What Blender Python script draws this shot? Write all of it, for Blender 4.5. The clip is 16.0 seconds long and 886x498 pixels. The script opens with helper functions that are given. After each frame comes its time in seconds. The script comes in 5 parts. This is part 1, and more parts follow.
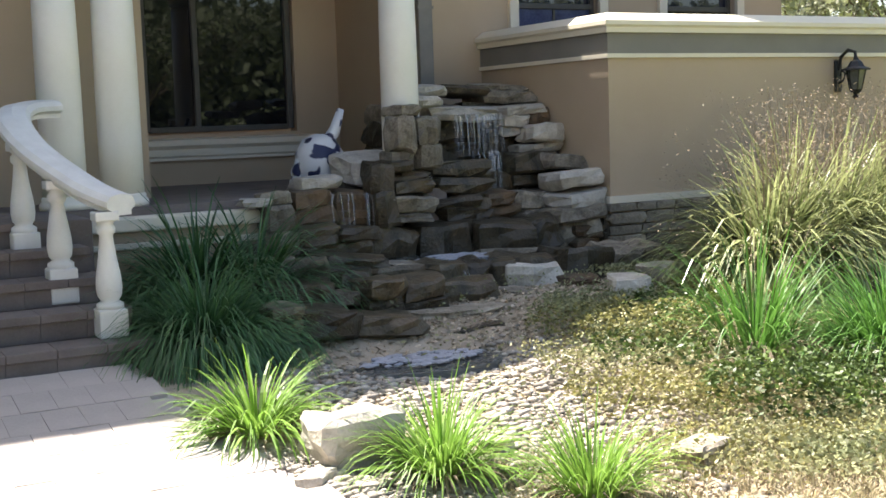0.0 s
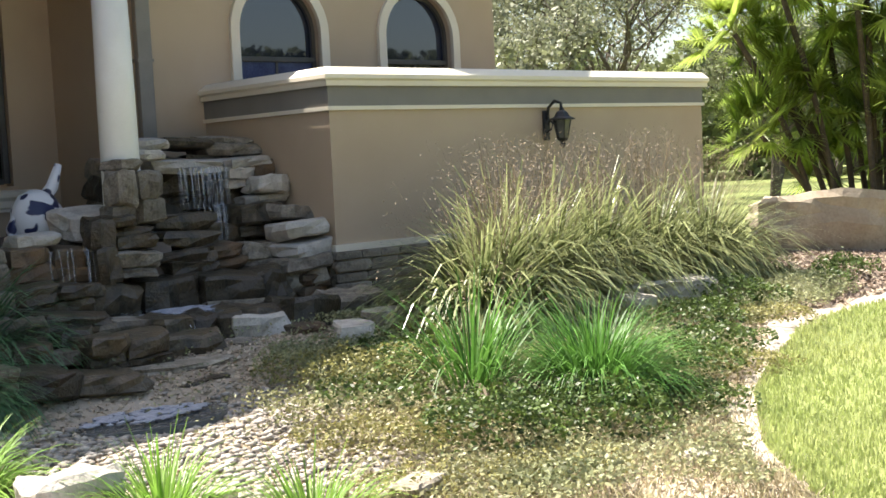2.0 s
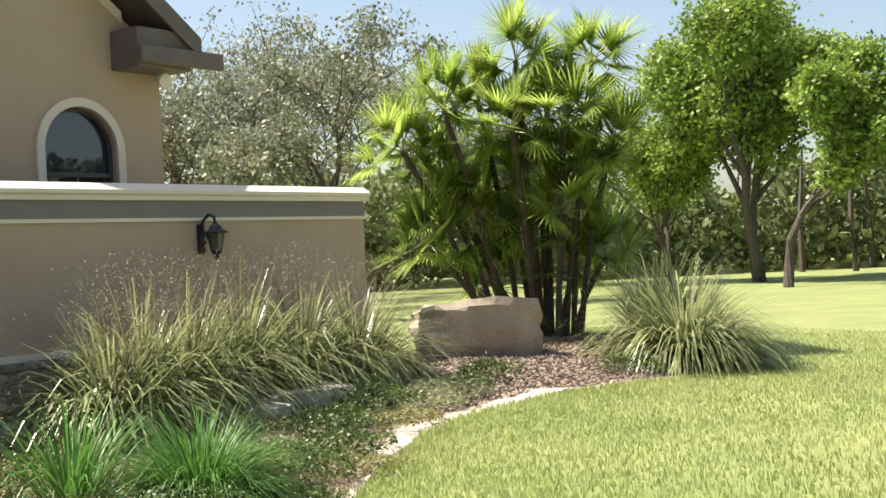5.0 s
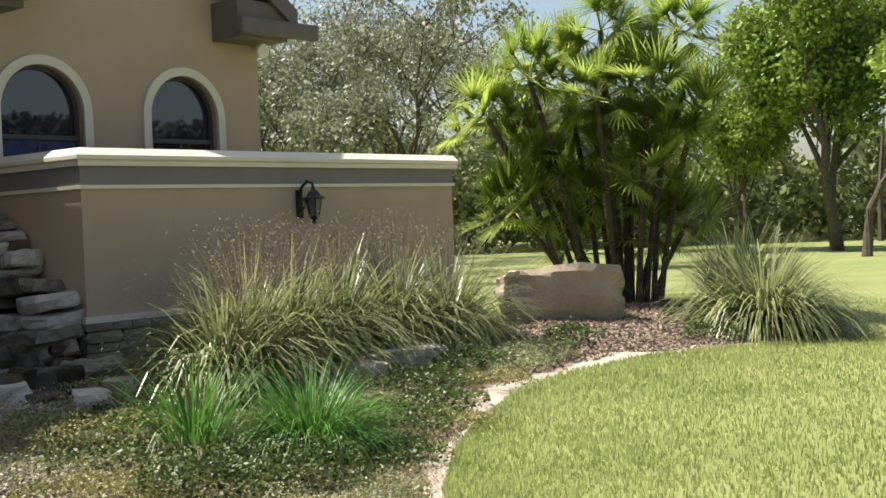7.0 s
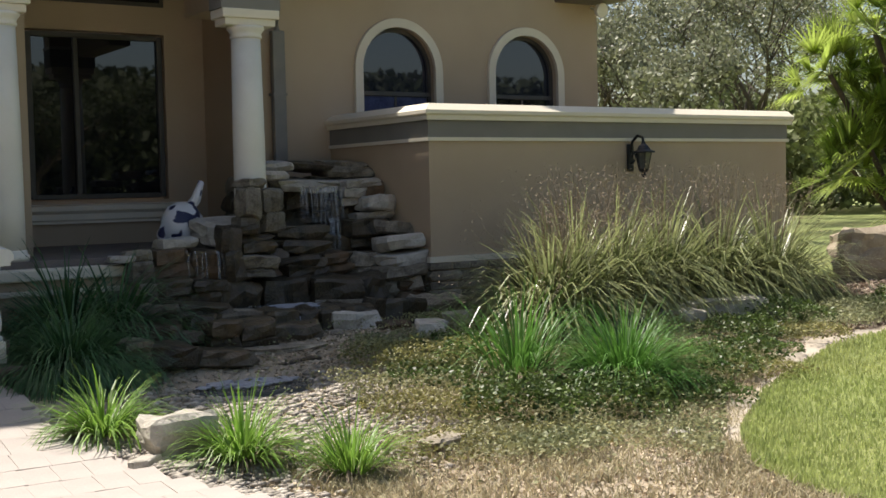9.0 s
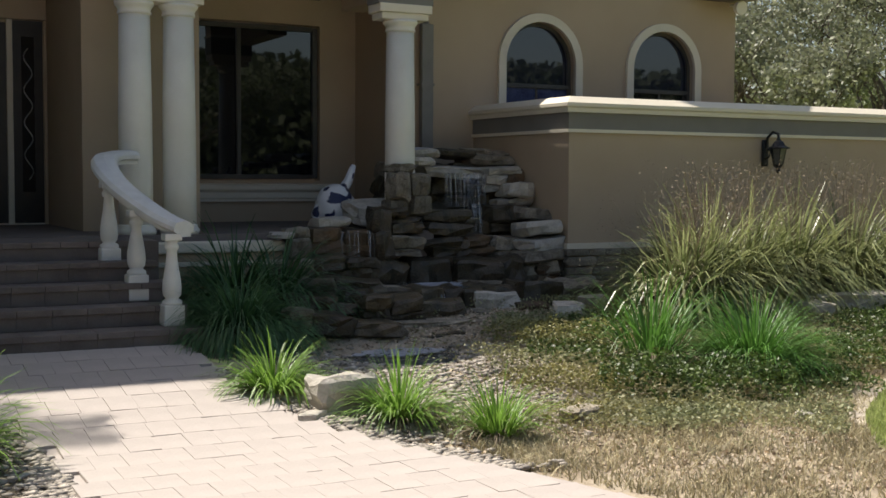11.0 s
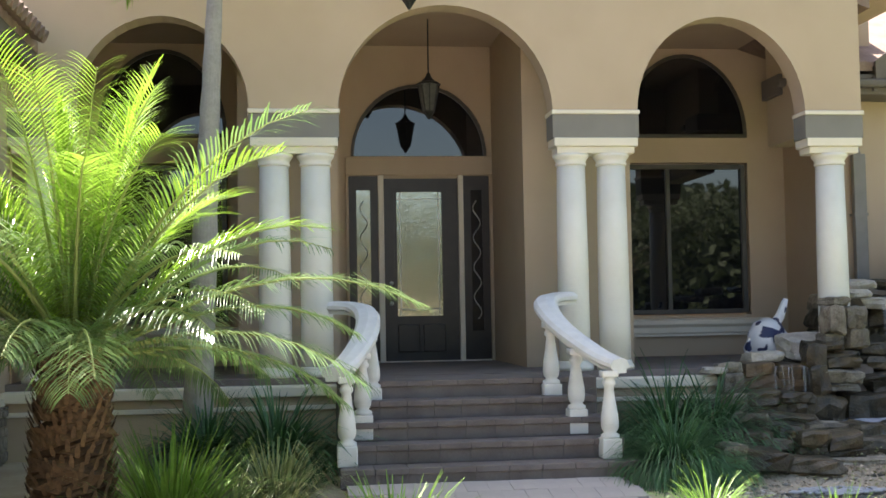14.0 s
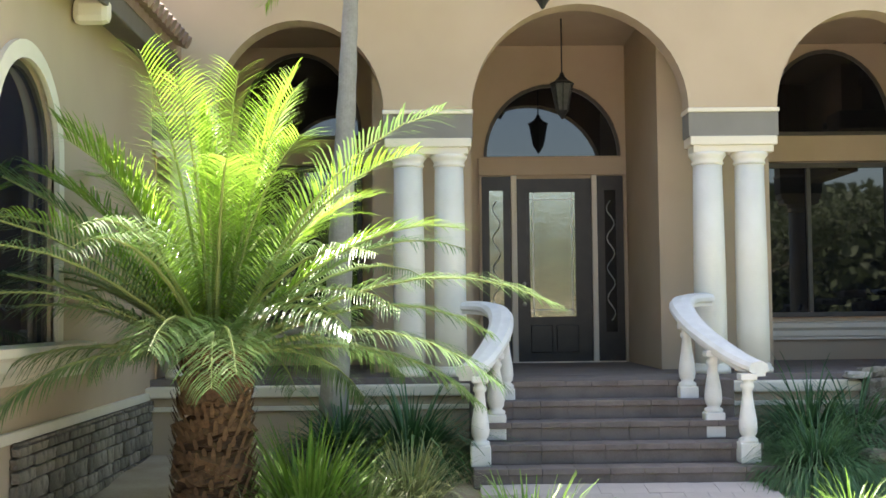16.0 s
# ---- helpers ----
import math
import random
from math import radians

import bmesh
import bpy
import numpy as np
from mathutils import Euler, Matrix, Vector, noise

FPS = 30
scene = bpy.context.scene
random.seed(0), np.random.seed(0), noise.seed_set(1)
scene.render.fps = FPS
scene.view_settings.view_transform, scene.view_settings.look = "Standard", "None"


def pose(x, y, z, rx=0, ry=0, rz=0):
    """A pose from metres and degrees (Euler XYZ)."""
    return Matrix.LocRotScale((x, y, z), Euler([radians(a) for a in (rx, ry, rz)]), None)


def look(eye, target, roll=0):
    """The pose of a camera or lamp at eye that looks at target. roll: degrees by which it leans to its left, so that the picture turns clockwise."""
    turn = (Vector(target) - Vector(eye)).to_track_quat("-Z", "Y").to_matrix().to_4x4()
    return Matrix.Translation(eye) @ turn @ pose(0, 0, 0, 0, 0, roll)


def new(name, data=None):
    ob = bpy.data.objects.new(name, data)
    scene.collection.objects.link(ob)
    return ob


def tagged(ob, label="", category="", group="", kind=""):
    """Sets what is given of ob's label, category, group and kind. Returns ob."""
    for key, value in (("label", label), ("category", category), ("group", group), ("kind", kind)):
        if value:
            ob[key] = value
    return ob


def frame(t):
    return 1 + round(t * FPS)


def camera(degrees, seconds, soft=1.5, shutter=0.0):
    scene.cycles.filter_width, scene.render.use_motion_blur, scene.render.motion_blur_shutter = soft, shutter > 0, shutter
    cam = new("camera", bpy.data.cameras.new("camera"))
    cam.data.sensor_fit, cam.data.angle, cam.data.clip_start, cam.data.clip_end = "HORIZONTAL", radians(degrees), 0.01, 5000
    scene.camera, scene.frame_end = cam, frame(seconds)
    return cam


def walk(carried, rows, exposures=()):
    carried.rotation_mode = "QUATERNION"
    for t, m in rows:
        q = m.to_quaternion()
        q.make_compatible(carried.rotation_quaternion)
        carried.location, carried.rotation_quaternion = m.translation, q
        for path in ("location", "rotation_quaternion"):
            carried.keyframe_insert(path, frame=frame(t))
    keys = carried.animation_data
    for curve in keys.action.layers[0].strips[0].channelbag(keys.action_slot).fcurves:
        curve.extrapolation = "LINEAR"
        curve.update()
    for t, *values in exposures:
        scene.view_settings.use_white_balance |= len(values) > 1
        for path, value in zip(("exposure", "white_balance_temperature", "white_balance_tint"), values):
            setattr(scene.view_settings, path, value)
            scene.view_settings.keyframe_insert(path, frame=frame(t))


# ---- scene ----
cam = camera(40.5, 16.0, soft=1.6)
PATH = [
    (0, (-0.299, -12.876, 1.791), (0.658, -11.132, 1.581), -1.9),
    (0.5, (-0.293, -12.921, 1.792), (0.72, -11.209, 1.585), -2.3),
    (1, (-0.274, -12.981, 1.793), (0.84, -11.334, 1.581), -2.0),
    (1.5, (-0.281, -13.054, 1.803), (0.92, -11.467, 1.603), -2.5),
    (2, (-0.283, -13.117, 1.824), (1.028, -11.614, 1.674), -2.8),
    (2.5, (-0.253, -13.222, 1.826), (1.135, -11.785, 1.734), -3.9),
    (3, (-0.13, -13.431, 1.829), (1.322, -12.057, 1.763), -3.6),
    (3.5, (0.044, -13.701, 1.83), (1.557, -12.395, 1.773), -3.4),
    (4, (0.186, -13.931, 1.805), (1.753, -12.688, 1.788), -3.5),
    (4.2, (0.206, -13.986, 1.802), (1.791, -12.767, 1.794), -3.4),
    (6.5, (-0.152, -14.231, 1.874), (1.461, -13.048, 1.886), -2.9),
    (7, (-0.375, -14.282, 1.873), (1.155, -12.995, 1.825), -2.4),
    (7.5, (-0.555, -14.399, 1.864), (0.857, -12.984, 1.798), -3.4),
    (8, (-0.673, -14.583, 1.85), (0.663, -13.099, 1.743), -2.9),
    (8.5, (-0.676, -14.789, 1.829), (0.58, -13.235, 1.744), -3.2),
    (9, (-0.698, -15.024, 1.813), (0.398, -13.354, 1.711), -1.3),
    (9.2, (-0.709, -15.084, 1.814), (0.357, -13.397, 1.68), -1.1),
    (11.3, (-1.293, -15.616, 1.796), (-0.428, -13.817, 1.676), 0.4),
    (11.5, (-1.317, -15.686, 1.799), (-0.513, -13.859, 1.676), -0.0),
    (12, (-1.325, -15.885, 1.82), (-0.698, -13.987, 1.76), -0.7),
    (12.5, (-1.346, -16.0, 1.838), (-0.859, -14.061, 1.826), -1.0),
    (13, (-1.369, -16.014, 1.855), (-1.005, -14.048, 1.894), -0.8),
    (13.5, (-1.381, -16.012, 1.871), (-1.09, -14.035, 1.951), -0.9),
    (14, (-1.39, -16.02, 1.88), (-1.141, -14.038, 1.982), -1.0),
    (14.5, (-1.405, -16.032, 1.878), (-1.217, -14.045, 2.0), -0.9),
    (15, (-1.407, -16.034, 1.872), (-1.256, -14.044, 2.008), -0.8),
    (15.5, (-1.414, -16.026, 1.872), (-1.331, -14.031, 1.993), -0.4),
    (16, (-1.409, -16.02, 1.869), (-1.378, -14.023, 1.976), -0.6),
]
EXPOSURES = [(0, 1.75, 7050, 10), (2.5, 1.5, 7050, 10), (4, 1.25, 7050, 10), (6.5, 0.92, 7050, 10), (8, 0.66, 7050, 10), (9, 0.58, 7050, 10), (11.5, 0.4, 7050, 10), (12.3, 0.45, 7050, 10), (13, 1.35, 7050, 10), (13.5, 1.8, 7050, 10), (14, 2.05, 7050, 10), (16, 2.38, 7050, 10)]
walk(cam, [(t, look(eye, target, roll)) for t, eye, target, roll in PATH], EXPOSURES)

# ---- world and sun ----
SUN_TO = Vector((0.38, -0.86, -1.72)).normalized()      # the way the sunlight goes
sun_data = bpy.data.lights.new("sun", "SUN")
sun_data.energy, sun_data.angle, sun_data.color = 5.0, radians(0.53), (1.0, 0.975, 0.94)
sun = new("sun", sun_data)
sun.matrix_world = look(Vector((-20, 35, 70)), Vector((-20, 35, 70)) + SUN_TO)
world = bpy.data.worlds.new("sky")
scene.world = world
world.use_nodes = True
wn = world.node_tree
sky = wn.nodes.new("ShaderNodeTexSky")
sky.sky_type, sky.sun_disc = "NISHITA", False
sky.sun_elevation = math.asin(-SUN_TO.z)
sky.sun_rotation = math.atan2(-SUN_TO.x, -SUN_TO.y)
sky.dust_density, sky.air_density = 2.0, 1.0
wn.nodes["Background"].inputs["Strength"].default_value = 0.092
wn.links.new(sky.outputs[0], wn.nodes["Background"].inputs["Color"])


# ---- materials ----
def mat(name, a, b, scale=6.0, rough=0.8, bump=0.3, fine=60.0, metal=0.0, depth=0.01, stain=None, amount=0.35, vary=0.0, trans=0.0, island=0.0, spec=0.5):
    """A procedural surface: two colours mixed by coarse and fine noise, stains, piece to piece variation and relief."""
    m = bpy.data.materials.new(name)
    m.use_nodes = True
    t = m.node_tree
    n, l = t.nodes, t.links
    p = n["Principled BSDF"]
    p.inputs["Roughness"].default_value, p.inputs["Metallic"].default_value = rough, metal
    p.inputs["Specular IOR Level"].default_value = spec
    co = n.new("ShaderNodeTexCoord")

    def noise_at(s, d=6.0):
        x = n.new("ShaderNodeTexNoise")
        x.inputs["Scale"].default_value, x.inputs["Detail"].default_value = s, d
        l.new(co.outputs["Object"], x.inputs["Vector"])
        return x
    big, small = noise_at(scale), noise_at(fine, 4)
    ramp = n.new("ShaderNodeValToRGB")
    ramp.color_ramp.elements[0].position, ramp.color_ramp.elements[1].position = 0.32, 0.68
    ramp.color_ramp.elements[0].color, ramp.color_ramp.elements[1].color = (*a, 1), (*b, 1)
    mixv = n.new("ShaderNodeMix")
    mixv.inputs[0].default_value = 0.35
    l.new(big.outputs[0], mixv.inputs[2])
    l.new(small.outputs[0], mixv.inputs[3])
    l.new(mixv.outputs[0], ramp.inputs[0])
    col = ramp.outputs[0]
    if stain:
        st = noise_at(scale * 0.31, 8)
        sr = n.new("ShaderNodeValToRGB")
        sr.color_ramp.elements[0].position, sr.color_ramp.elements[1].position = 0.5, 0.72
        sr.color_ramp.elements[0].color, sr.color_ramp.elements[1].color = (0, 0, 0, 1), (amount, amount, amount, 1)
        l.new(st.outputs[0], sr.inputs[0])
        mx = n.new("ShaderNodeMix")
        mx.data_type = "RGBA"
        l.new(sr.outputs[0], mx.inputs[0])
        l.new(col, mx.inputs[6])
        mx.inputs[7].default_value = (*stain, 1)
        col = mx.outputs[2]
    if vary or island:
        hs = n.new("ShaderNodeHueSaturation")
        mr = n.new("ShaderNodeMapRange")
        v = vary or island
        mr.inputs[3].default_value, mr.inputs[4].default_value = 1 - v, 1 + v
        if vary:
            l.new(n.new("ShaderNodeObjectInfo").outputs["Random"], mr.inputs[0])
        else:
            l.new(n.new("ShaderNodeNewGeometry").outputs["Random Per Island"], mr.inputs[0])
        l.new(mr.outputs[0], hs.inputs["Value"])
        l.new(col, hs.inputs["Color"])
        col = hs.outputs[0]
    l.new(col, p.inputs["Base Color"])
    if bump:
        bp = n.new("ShaderNodeBump")
        bp.inputs["Strength"].default_value, bp.inputs["Distance"].default_value = bump, depth
        l.new(mixv.outputs[0], bp.inputs["Height"])
        l.new(bp.outputs[0], p.inputs["Normal"])
    if trans:
        tr = n.new("ShaderNodeBsdfTranslucent")
        l.new(col, tr.inputs[0])
        ad = n.new("ShaderNodeMixShader")
        ad.inputs[0].default_value = trans
        l.new(p.outputs[0], ad.inputs[1])
        l.new(tr.outputs[0], ad.inputs[2])
        l.new(ad.outputs[0], n["Material Output"].inputs["Surface"])
    return m


def glass_dark(name, tint, rough=0.02):
    m = bpy.data.materials.new(name)
    m.use_nodes = True
    p = m.node_tree.nodes["Principled BSDF"]
    p.inputs["Base Color"].default_value = (*tint, 1)
    p.inputs["Roughness"].default_value = rough
    p.inputs["IOR"].default_value = 1.52
    p.inputs["Specular IOR Level"].default_value = 0.9
    return m


STUCCO = mat("stucco", (0.45, 0.345, 0.24), (0.51, 0.40, 0.285), 1.3, 0.9, 0.35, 140, depth=0.006, stain=(0.42, 0.31, 0.21), amount=0.25)
CREAM = mat("cream_trim", (0.72, 0.65, 0.52), (0.78, 0.71, 0.58), 3, 0.75, 0.15, 90, depth=0.004, stain=(0.6, 0.53, 0.42))
GREYBAND = mat("grey_band", (0.20, 0.185, 0.165), (0.235, 0.22, 0.195), 3, 0.85, 0.2, 110, depth=0.004)
WHITEPAINT = mat("white_column_paint", (0.76, 0.72, 0.62), (0.82, 0.78, 0.69), 4, 0.6, 0.12, 80, depth=0.004, stain=(0.6, 0.55, 0.45))
RAILSTONE = mat("cast_stone", (0.70, 0.68, 0.64), (0.80, 0.78, 0.74), 9, 0.8, 0.3, 120, depth=0.004, stain=(0.5, 0.47, 0.42))
LEDGE = mat("ledge_stone", (0.10, 0.082, 0.058), (0.40, 0.35, 0.275), 8, 0.9, 1.0, 45, depth=0.035, stain=(0.11, 0.09, 0.06), amount=0.7, vary=0.3)
WETROCK = mat("wet_mossy_stone", (0.016, 0.014, 0.009), (0.115, 0.093, 0.058), 7, 0.45, 1.0, 40, depth=0.035, stain=(0.085, 0.052, 0.025), amount=0.75, vary=0.4)
PALEROCK = mat("pale_limestone", (0.36, 0.32, 0.27), (0.62, 0.58, 0.51), 8, 0.85, 0.9, 45, depth=0.03, stain=(0.4, 0.33, 0.25), vary=0.12)
BOULDER = mat("sandstone", (0.26, 0.20, 0.14), (0.48, 0.40, 0.30), 2.4, 0.9, 0.7, 26, depth=0.03, stain=(0.24, 0.16, 0.1), amount=0.6)
# filler behind the stones; the shade of the gaps is in its colour
GAPDARK = mat("dark_gap_fill", (0.05, 0.042, 0.03), (0.11, 0.09, 0.06), 5, 0.7, 0.8, 25, depth=0.03)
PAVER = mat("paver", (0.39, 0.34, 0.31), (0.48, 0.43, 0.395), 3, 0.85, 0.35, 70, depth=0.006, stain=(0.42, 0.35, 0.31), vary=0.015)
STEPBRICK = mat("step_brick", (0.125, 0.10, 0.09), (0.195, 0.16, 0.145), 5, 0.8, 0.4, 60, depth=0.006, stain=(0.27, 0.235, 0.21), vary=0.05)
MORTAR = mat("mortar", (0.20, 0.17, 0.145), (0.27, 0.235, 0.20), 12, 0.95, 0.4, 90)
SOIL = mat("mulch_soil", (0.25, 0.19, 0.13), (0.45, 0.38, 0.285), 2.2, 0.95, 0.8, 55, depth=0.03, stain=(0.48, 0.42, 0.34), amount=0.6)
STRAW = mat("dry_leaf_litter", (0.36, 0.27, 0.185), (0.62, 0.53, 0.40), 9, 0.9, 0.2, 90, island=0.45)
PINE = mat("brown_pine_straw", (0.16, 0.115, 0.088), (0.34, 0.265, 0.205), 6, 0.85, 0.2, 90, island=0.45)
LAWN = mat("lawn_turf", (0.145, 0.18, 0.05), (0.25, 0.28, 0.095), 0.7, 0.9, 0.8, 70, depth=0.03, stain=(0.30, 0.27, 0.11), amount=0.4)
BLADE = mat("lawn_blade", (0.31, 0.38, 0.12), (0.50, 0.54, 0.23), 0.6, 0.6, 0, 9, trans=0.45, island=0.25, stain=(0.55, 0.5, 0.24), amount=0.5)
SAND = mat("pale_sand", (0.36, 0.30, 0.24), (0.52, 0.46, 0.38), 5, 0.95, 0.5, 70, depth=0.01, stain=(0.36, 0.28, 0.2), amount=0.6)
REDROCK = mat("rust_stained_stone", (0.04, 0.032, 0.02), (0.17, 0.125, 0.075), 6, 0.7, 1.0, 40, depth=0.03, stain=(0.15, 0.075, 0.03), amount=0.8, vary=0.25)
FOAM = mat("water_foam", (0.26, 0.27, 0.31), (0.46, 0.47, 0.53), 14, 0.35, 0.6, 60, depth=0.02)
PEBBLE = mat("river_pebble", (0.27, 0.23, 0.19), (0.50, 0.45, 0.39), 14, 0.8, 0.3, 80, island=0.4)
LEAF_GC = mat("groundcover_leaf", (0.16, 0.19, 0.085), (0.44, 0.43, 0.24), 1.1, 0.55, 0, 9, trans=0.3, island=0.4, stain=(0.33, 0.24, 0.12), amount=0.55)
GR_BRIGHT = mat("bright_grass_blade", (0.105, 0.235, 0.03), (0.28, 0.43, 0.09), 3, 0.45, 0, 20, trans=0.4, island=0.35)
GR_EMER = mat("emerald_grass_blade", (0.055, 0.15, 0.025), (0.14, 0.30, 0.06), 3, 0.45, 0, 20, trans=0.35, island=0.35)
GR_OLIVE = mat("olive_grass_blade", (0.10, 0.14, 0.045), (0.48, 0.50, 0.25), 2, 0.32, 0, 20, trans=0.35, island=0.4, stain=(0.42, 0.36, 0.2), amount=0.3)
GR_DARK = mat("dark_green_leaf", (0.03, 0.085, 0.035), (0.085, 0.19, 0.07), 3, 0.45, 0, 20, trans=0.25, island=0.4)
SEED = mat("dry_seed_head", (0.15, 0.115, 0.08), (0.27, 0.21, 0.145), 5, 0.8, 0, 40, trans=0.2, island=0.3)
# upper fronds: the yellow of light shining through is in this colour
PALMGREEN = mat("palm_leaflet", (0.15, 0.30, 0.02), (0.34, 0.50, 0.08), 2, 0.28, 0, 20, trans=0.5, island=0.3, spec=1.0)
# darker copy for lower fronds, which that light doesn't reach
PALMDARK = mat("darker_palm_leaflet", (0.09, 0.19, 0.045), (0.24, 0.35, 0.12), 2, 0.3, 0, 20, trans=0.35, island=0.3, spec=1.0)
FAN = mat("fan_palm_leaf", (0.17, 0.27, 0.045), (0.42, 0.50, 0.12), 0.9, 0.4, 0, 20, trans=0.6, island=0.35)
RACHIS = mat("palm_stalk", (0.20, 0.25, 0.07), (0.33, 0.36, 0.13), 5, 0.5, 0.1, 30)
TRUNK_D = mat("fibrous_palm_trunk", (0.075, 0.042, 0.02), (0.21, 0.12, 0.055), 16, 0.95, 0.9, 60, depth=0.02)
TRUNK_F = mat("dark_fan_palm_stem", (0.05, 0.037, 0.025), (0.12, 0.09, 0.06), 14, 0.95, 0.8, 60, depth=0.01)
TRUNK_G = mat("grey_palm_trunk", (0.24, 0.22, 0.20), (0.36, 0.34, 0.31), 6, 0.9, 0.5, 40, depth=0.008)
BARK = mat("oak_bark", (0.05, 0.04, 0.03), (0.13, 0.105, 0.085), 7, 0.95, 0.8, 30, depth=0.02)
OAK_G = mat("sunny_oak_leaf", (0.13, 0.23, 0.03), (0.32, 0.41, 0.08), 0.5, 0.5, 0, 9, trans=0.35, island=0.4)
OAK_S = mat("scrub_oak_leaf", (0.13, 0.145, 0.085), (0.30, 0.31, 0.20), 0.4, 0.5, 0, 9, trans=0.3, island=0.45)
# darker copy of the woodland leaf, only to darken the mirrored trees
WOODS_S = mat("darkened_mirror_leaf", (0.05, 0.07, 0.035), (0.11, 0.13, 0.07), 0.2, 0.6, 0, 5, trans=0.3, island=0.15)
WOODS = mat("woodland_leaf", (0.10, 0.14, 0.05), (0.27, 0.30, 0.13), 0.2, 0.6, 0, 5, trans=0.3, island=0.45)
GLASS = glass_dark("window_glass", (0.008, 0.009, 0.012))
GLASSBLUE = glass_dark("blue_blind_glass", (0.015, 0.018, 0.032))
CURTAIN = mat("blue_curtain_behind_glass", (0.02, 0.025, 0.07), (0.09, 0.11, 0.22), 5, 0.06, 0, 40)
DOORGLASS = mat("leaded_door_glass", (0.45, 0.44, 0.36), (0.6, 0.58, 0.5), 5, 0.14, 0.35, 26, depth=0.01, metal=0.85)
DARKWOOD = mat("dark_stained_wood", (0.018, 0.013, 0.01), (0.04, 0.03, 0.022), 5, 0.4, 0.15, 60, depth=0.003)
BRONZE = mat("bronze_window_frame", (0.05, 0.045, 0.04), (0.08, 0.07, 0.06), 8, 0.45, 0.05, 60)
CAME = mat("lead_came", (0.35, 0.34, 0.32), (0.5, 0.49, 0.46), 20, 0.4, 0.1, 60, metal=0.6)
BLACKMETAL = mat("black_iron", (0.012, 0.012, 0.013), (0.03, 0.03, 0.03), 20, 0.45, 0.2, 90, metal=0.3)
LAMPGLASS = mat("seeded_lamp_glass", (0.07, 0.07, 0.065), (0.12, 0.12, 0.11), 20, 0.15, 0.3, 60)
FASCIA = mat("brown_grey_fascia", (0.125, 0.105, 0.09), (0.165, 0.14, 0.12), 4, 0.7, 0.15, 60, depth=0.004)
ROOFTILE = mat("roof_tile", (0.20, 0.13, 0.10), (0.31, 0.22, 0.18), 5, 0.85, 0.5, 40, depth=0.01, vary=0.2)
ROOFDARK = mat("shingle_roof", (0.07, 0.058, 0.05), (0.11, 0.095, 0.08), 6, 0.9, 0.5, 40, depth=0.01)
DOWNPIPE = mat("grey_downpipe", (0.20, 0.185, 0.165), (0.25, 0.23, 0.205), 6, 0.6, 0.1, 60)
WATER = bpy.data.materials.new("rippled_water")
WATER.use_nodes = True
_p = WATER.node_tree.nodes["Principled BSDF"]
_p.inputs["Base Color"].default_value, _p.inputs["Roughness"].default_value = (0.10, 0.105, 0.10, 1), 0.06
_n = WATER.node_tree.nodes.new("ShaderNodeTexNoise")
_n.inputs["Scale"].default_value = 14
_b = WATER.node_tree.nodes.new("ShaderNodeBump")
_b.inputs["Strength"].default_value, _b.inputs["Distance"].default_value = 0.5, 0.03
WATER.node_tree.links.new(_n.outputs[0], _b.inputs["Height"])
WATER.node_tree.links.new(_b.outputs[0], _p.inputs["Normal"])
STREAM = bpy.data.materials.new("falling_water")
STREAM.use_nodes = True
_p = STREAM.node_tree.nodes["Principled BSDF"]
_p.inputs["Base Color"].default_value, _p.inputs["Roughness"].default_value = (0.75, 0.77, 0.8, 1), 0.15
_p.inputs["Alpha"].default_value = 0.25


# ---- building blocks ----
def part(name, bm, material, parent=None, label="", smooth=False):
    me = bpy.data.meshes.new(name)
    bmesh.ops.recalc_face_normals(bm, faces=bm.faces)
    bm.to_mesh(me)
    bm.free()
    me.materials.append(material)
    if smooth:
        for f in me.polygons:
            f.use_smooth = True
    ob = new(name, me)
    if parent is not None:
        ob.parent = parent
    if label:
        ob["label"] = label
    return ob


def raw(name, verts, faces, material, parent=None, smooth=False):
    me = bpy.data.meshes.new(name)
    me.from_pydata(verts, [], faces)
    me.materials.append(material)
    if smooth:
        for f in me.polygons:
            f.use_smooth = True
    ob = new(name, me)
    if parent is not None:
        ob.parent = parent
    return ob


def thing(name, label, category, place=(0, 0, 0), group="", kind=""):
    ob = new(name)
    ob.location = place
    ob.empty_display_size = 0.1
    return tagged(ob, label, category, group, kind)


def box(x0, x1, y0, y1, z0, z1, bev=0.0, bm=None):
    bm = bm or bmesh.new()
    got = bmesh.ops.create_cube(bm, size=1.0, matrix=Matrix.Translation(((x0 + x1) / 2, (y0 + y1) / 2, (z0 + z1) / 2)) @ Matrix.Diagonal((x1 - x0, y1 - y0, z1 - z0, 1)))
    if bev:
        edges = list({e for v in got["verts"] for e in v.link_edges})
        bmesh.ops.bevel(bm, geom=edges, offset=bev, segments=2, affect="EDGES", profile=0.5)
    return bm


def lathe(profile, seg=20, at=(0, 0, 0), bm=None):
    """A turned solid from (radius, height) rows."""
    bm = bm or bmesh.new()
    rings = [[bm.verts.new((at[0] + r * math.cos(2 * math.pi * i / seg), at[1] + r * math.sin(2 * math.pi * i / seg), at[2] + z)) for i in range(seg)] for r, z in profile]
    for a, b in zip(rings, rings[1:]):
        for i in range(seg):
            bm.faces.new((a[i], a[(i + 1) % seg], b[(i + 1) % seg], b[i]))
    bm.faces.new(rings[0][::-1])
    bm.faces.new(rings[-1])
    return bm


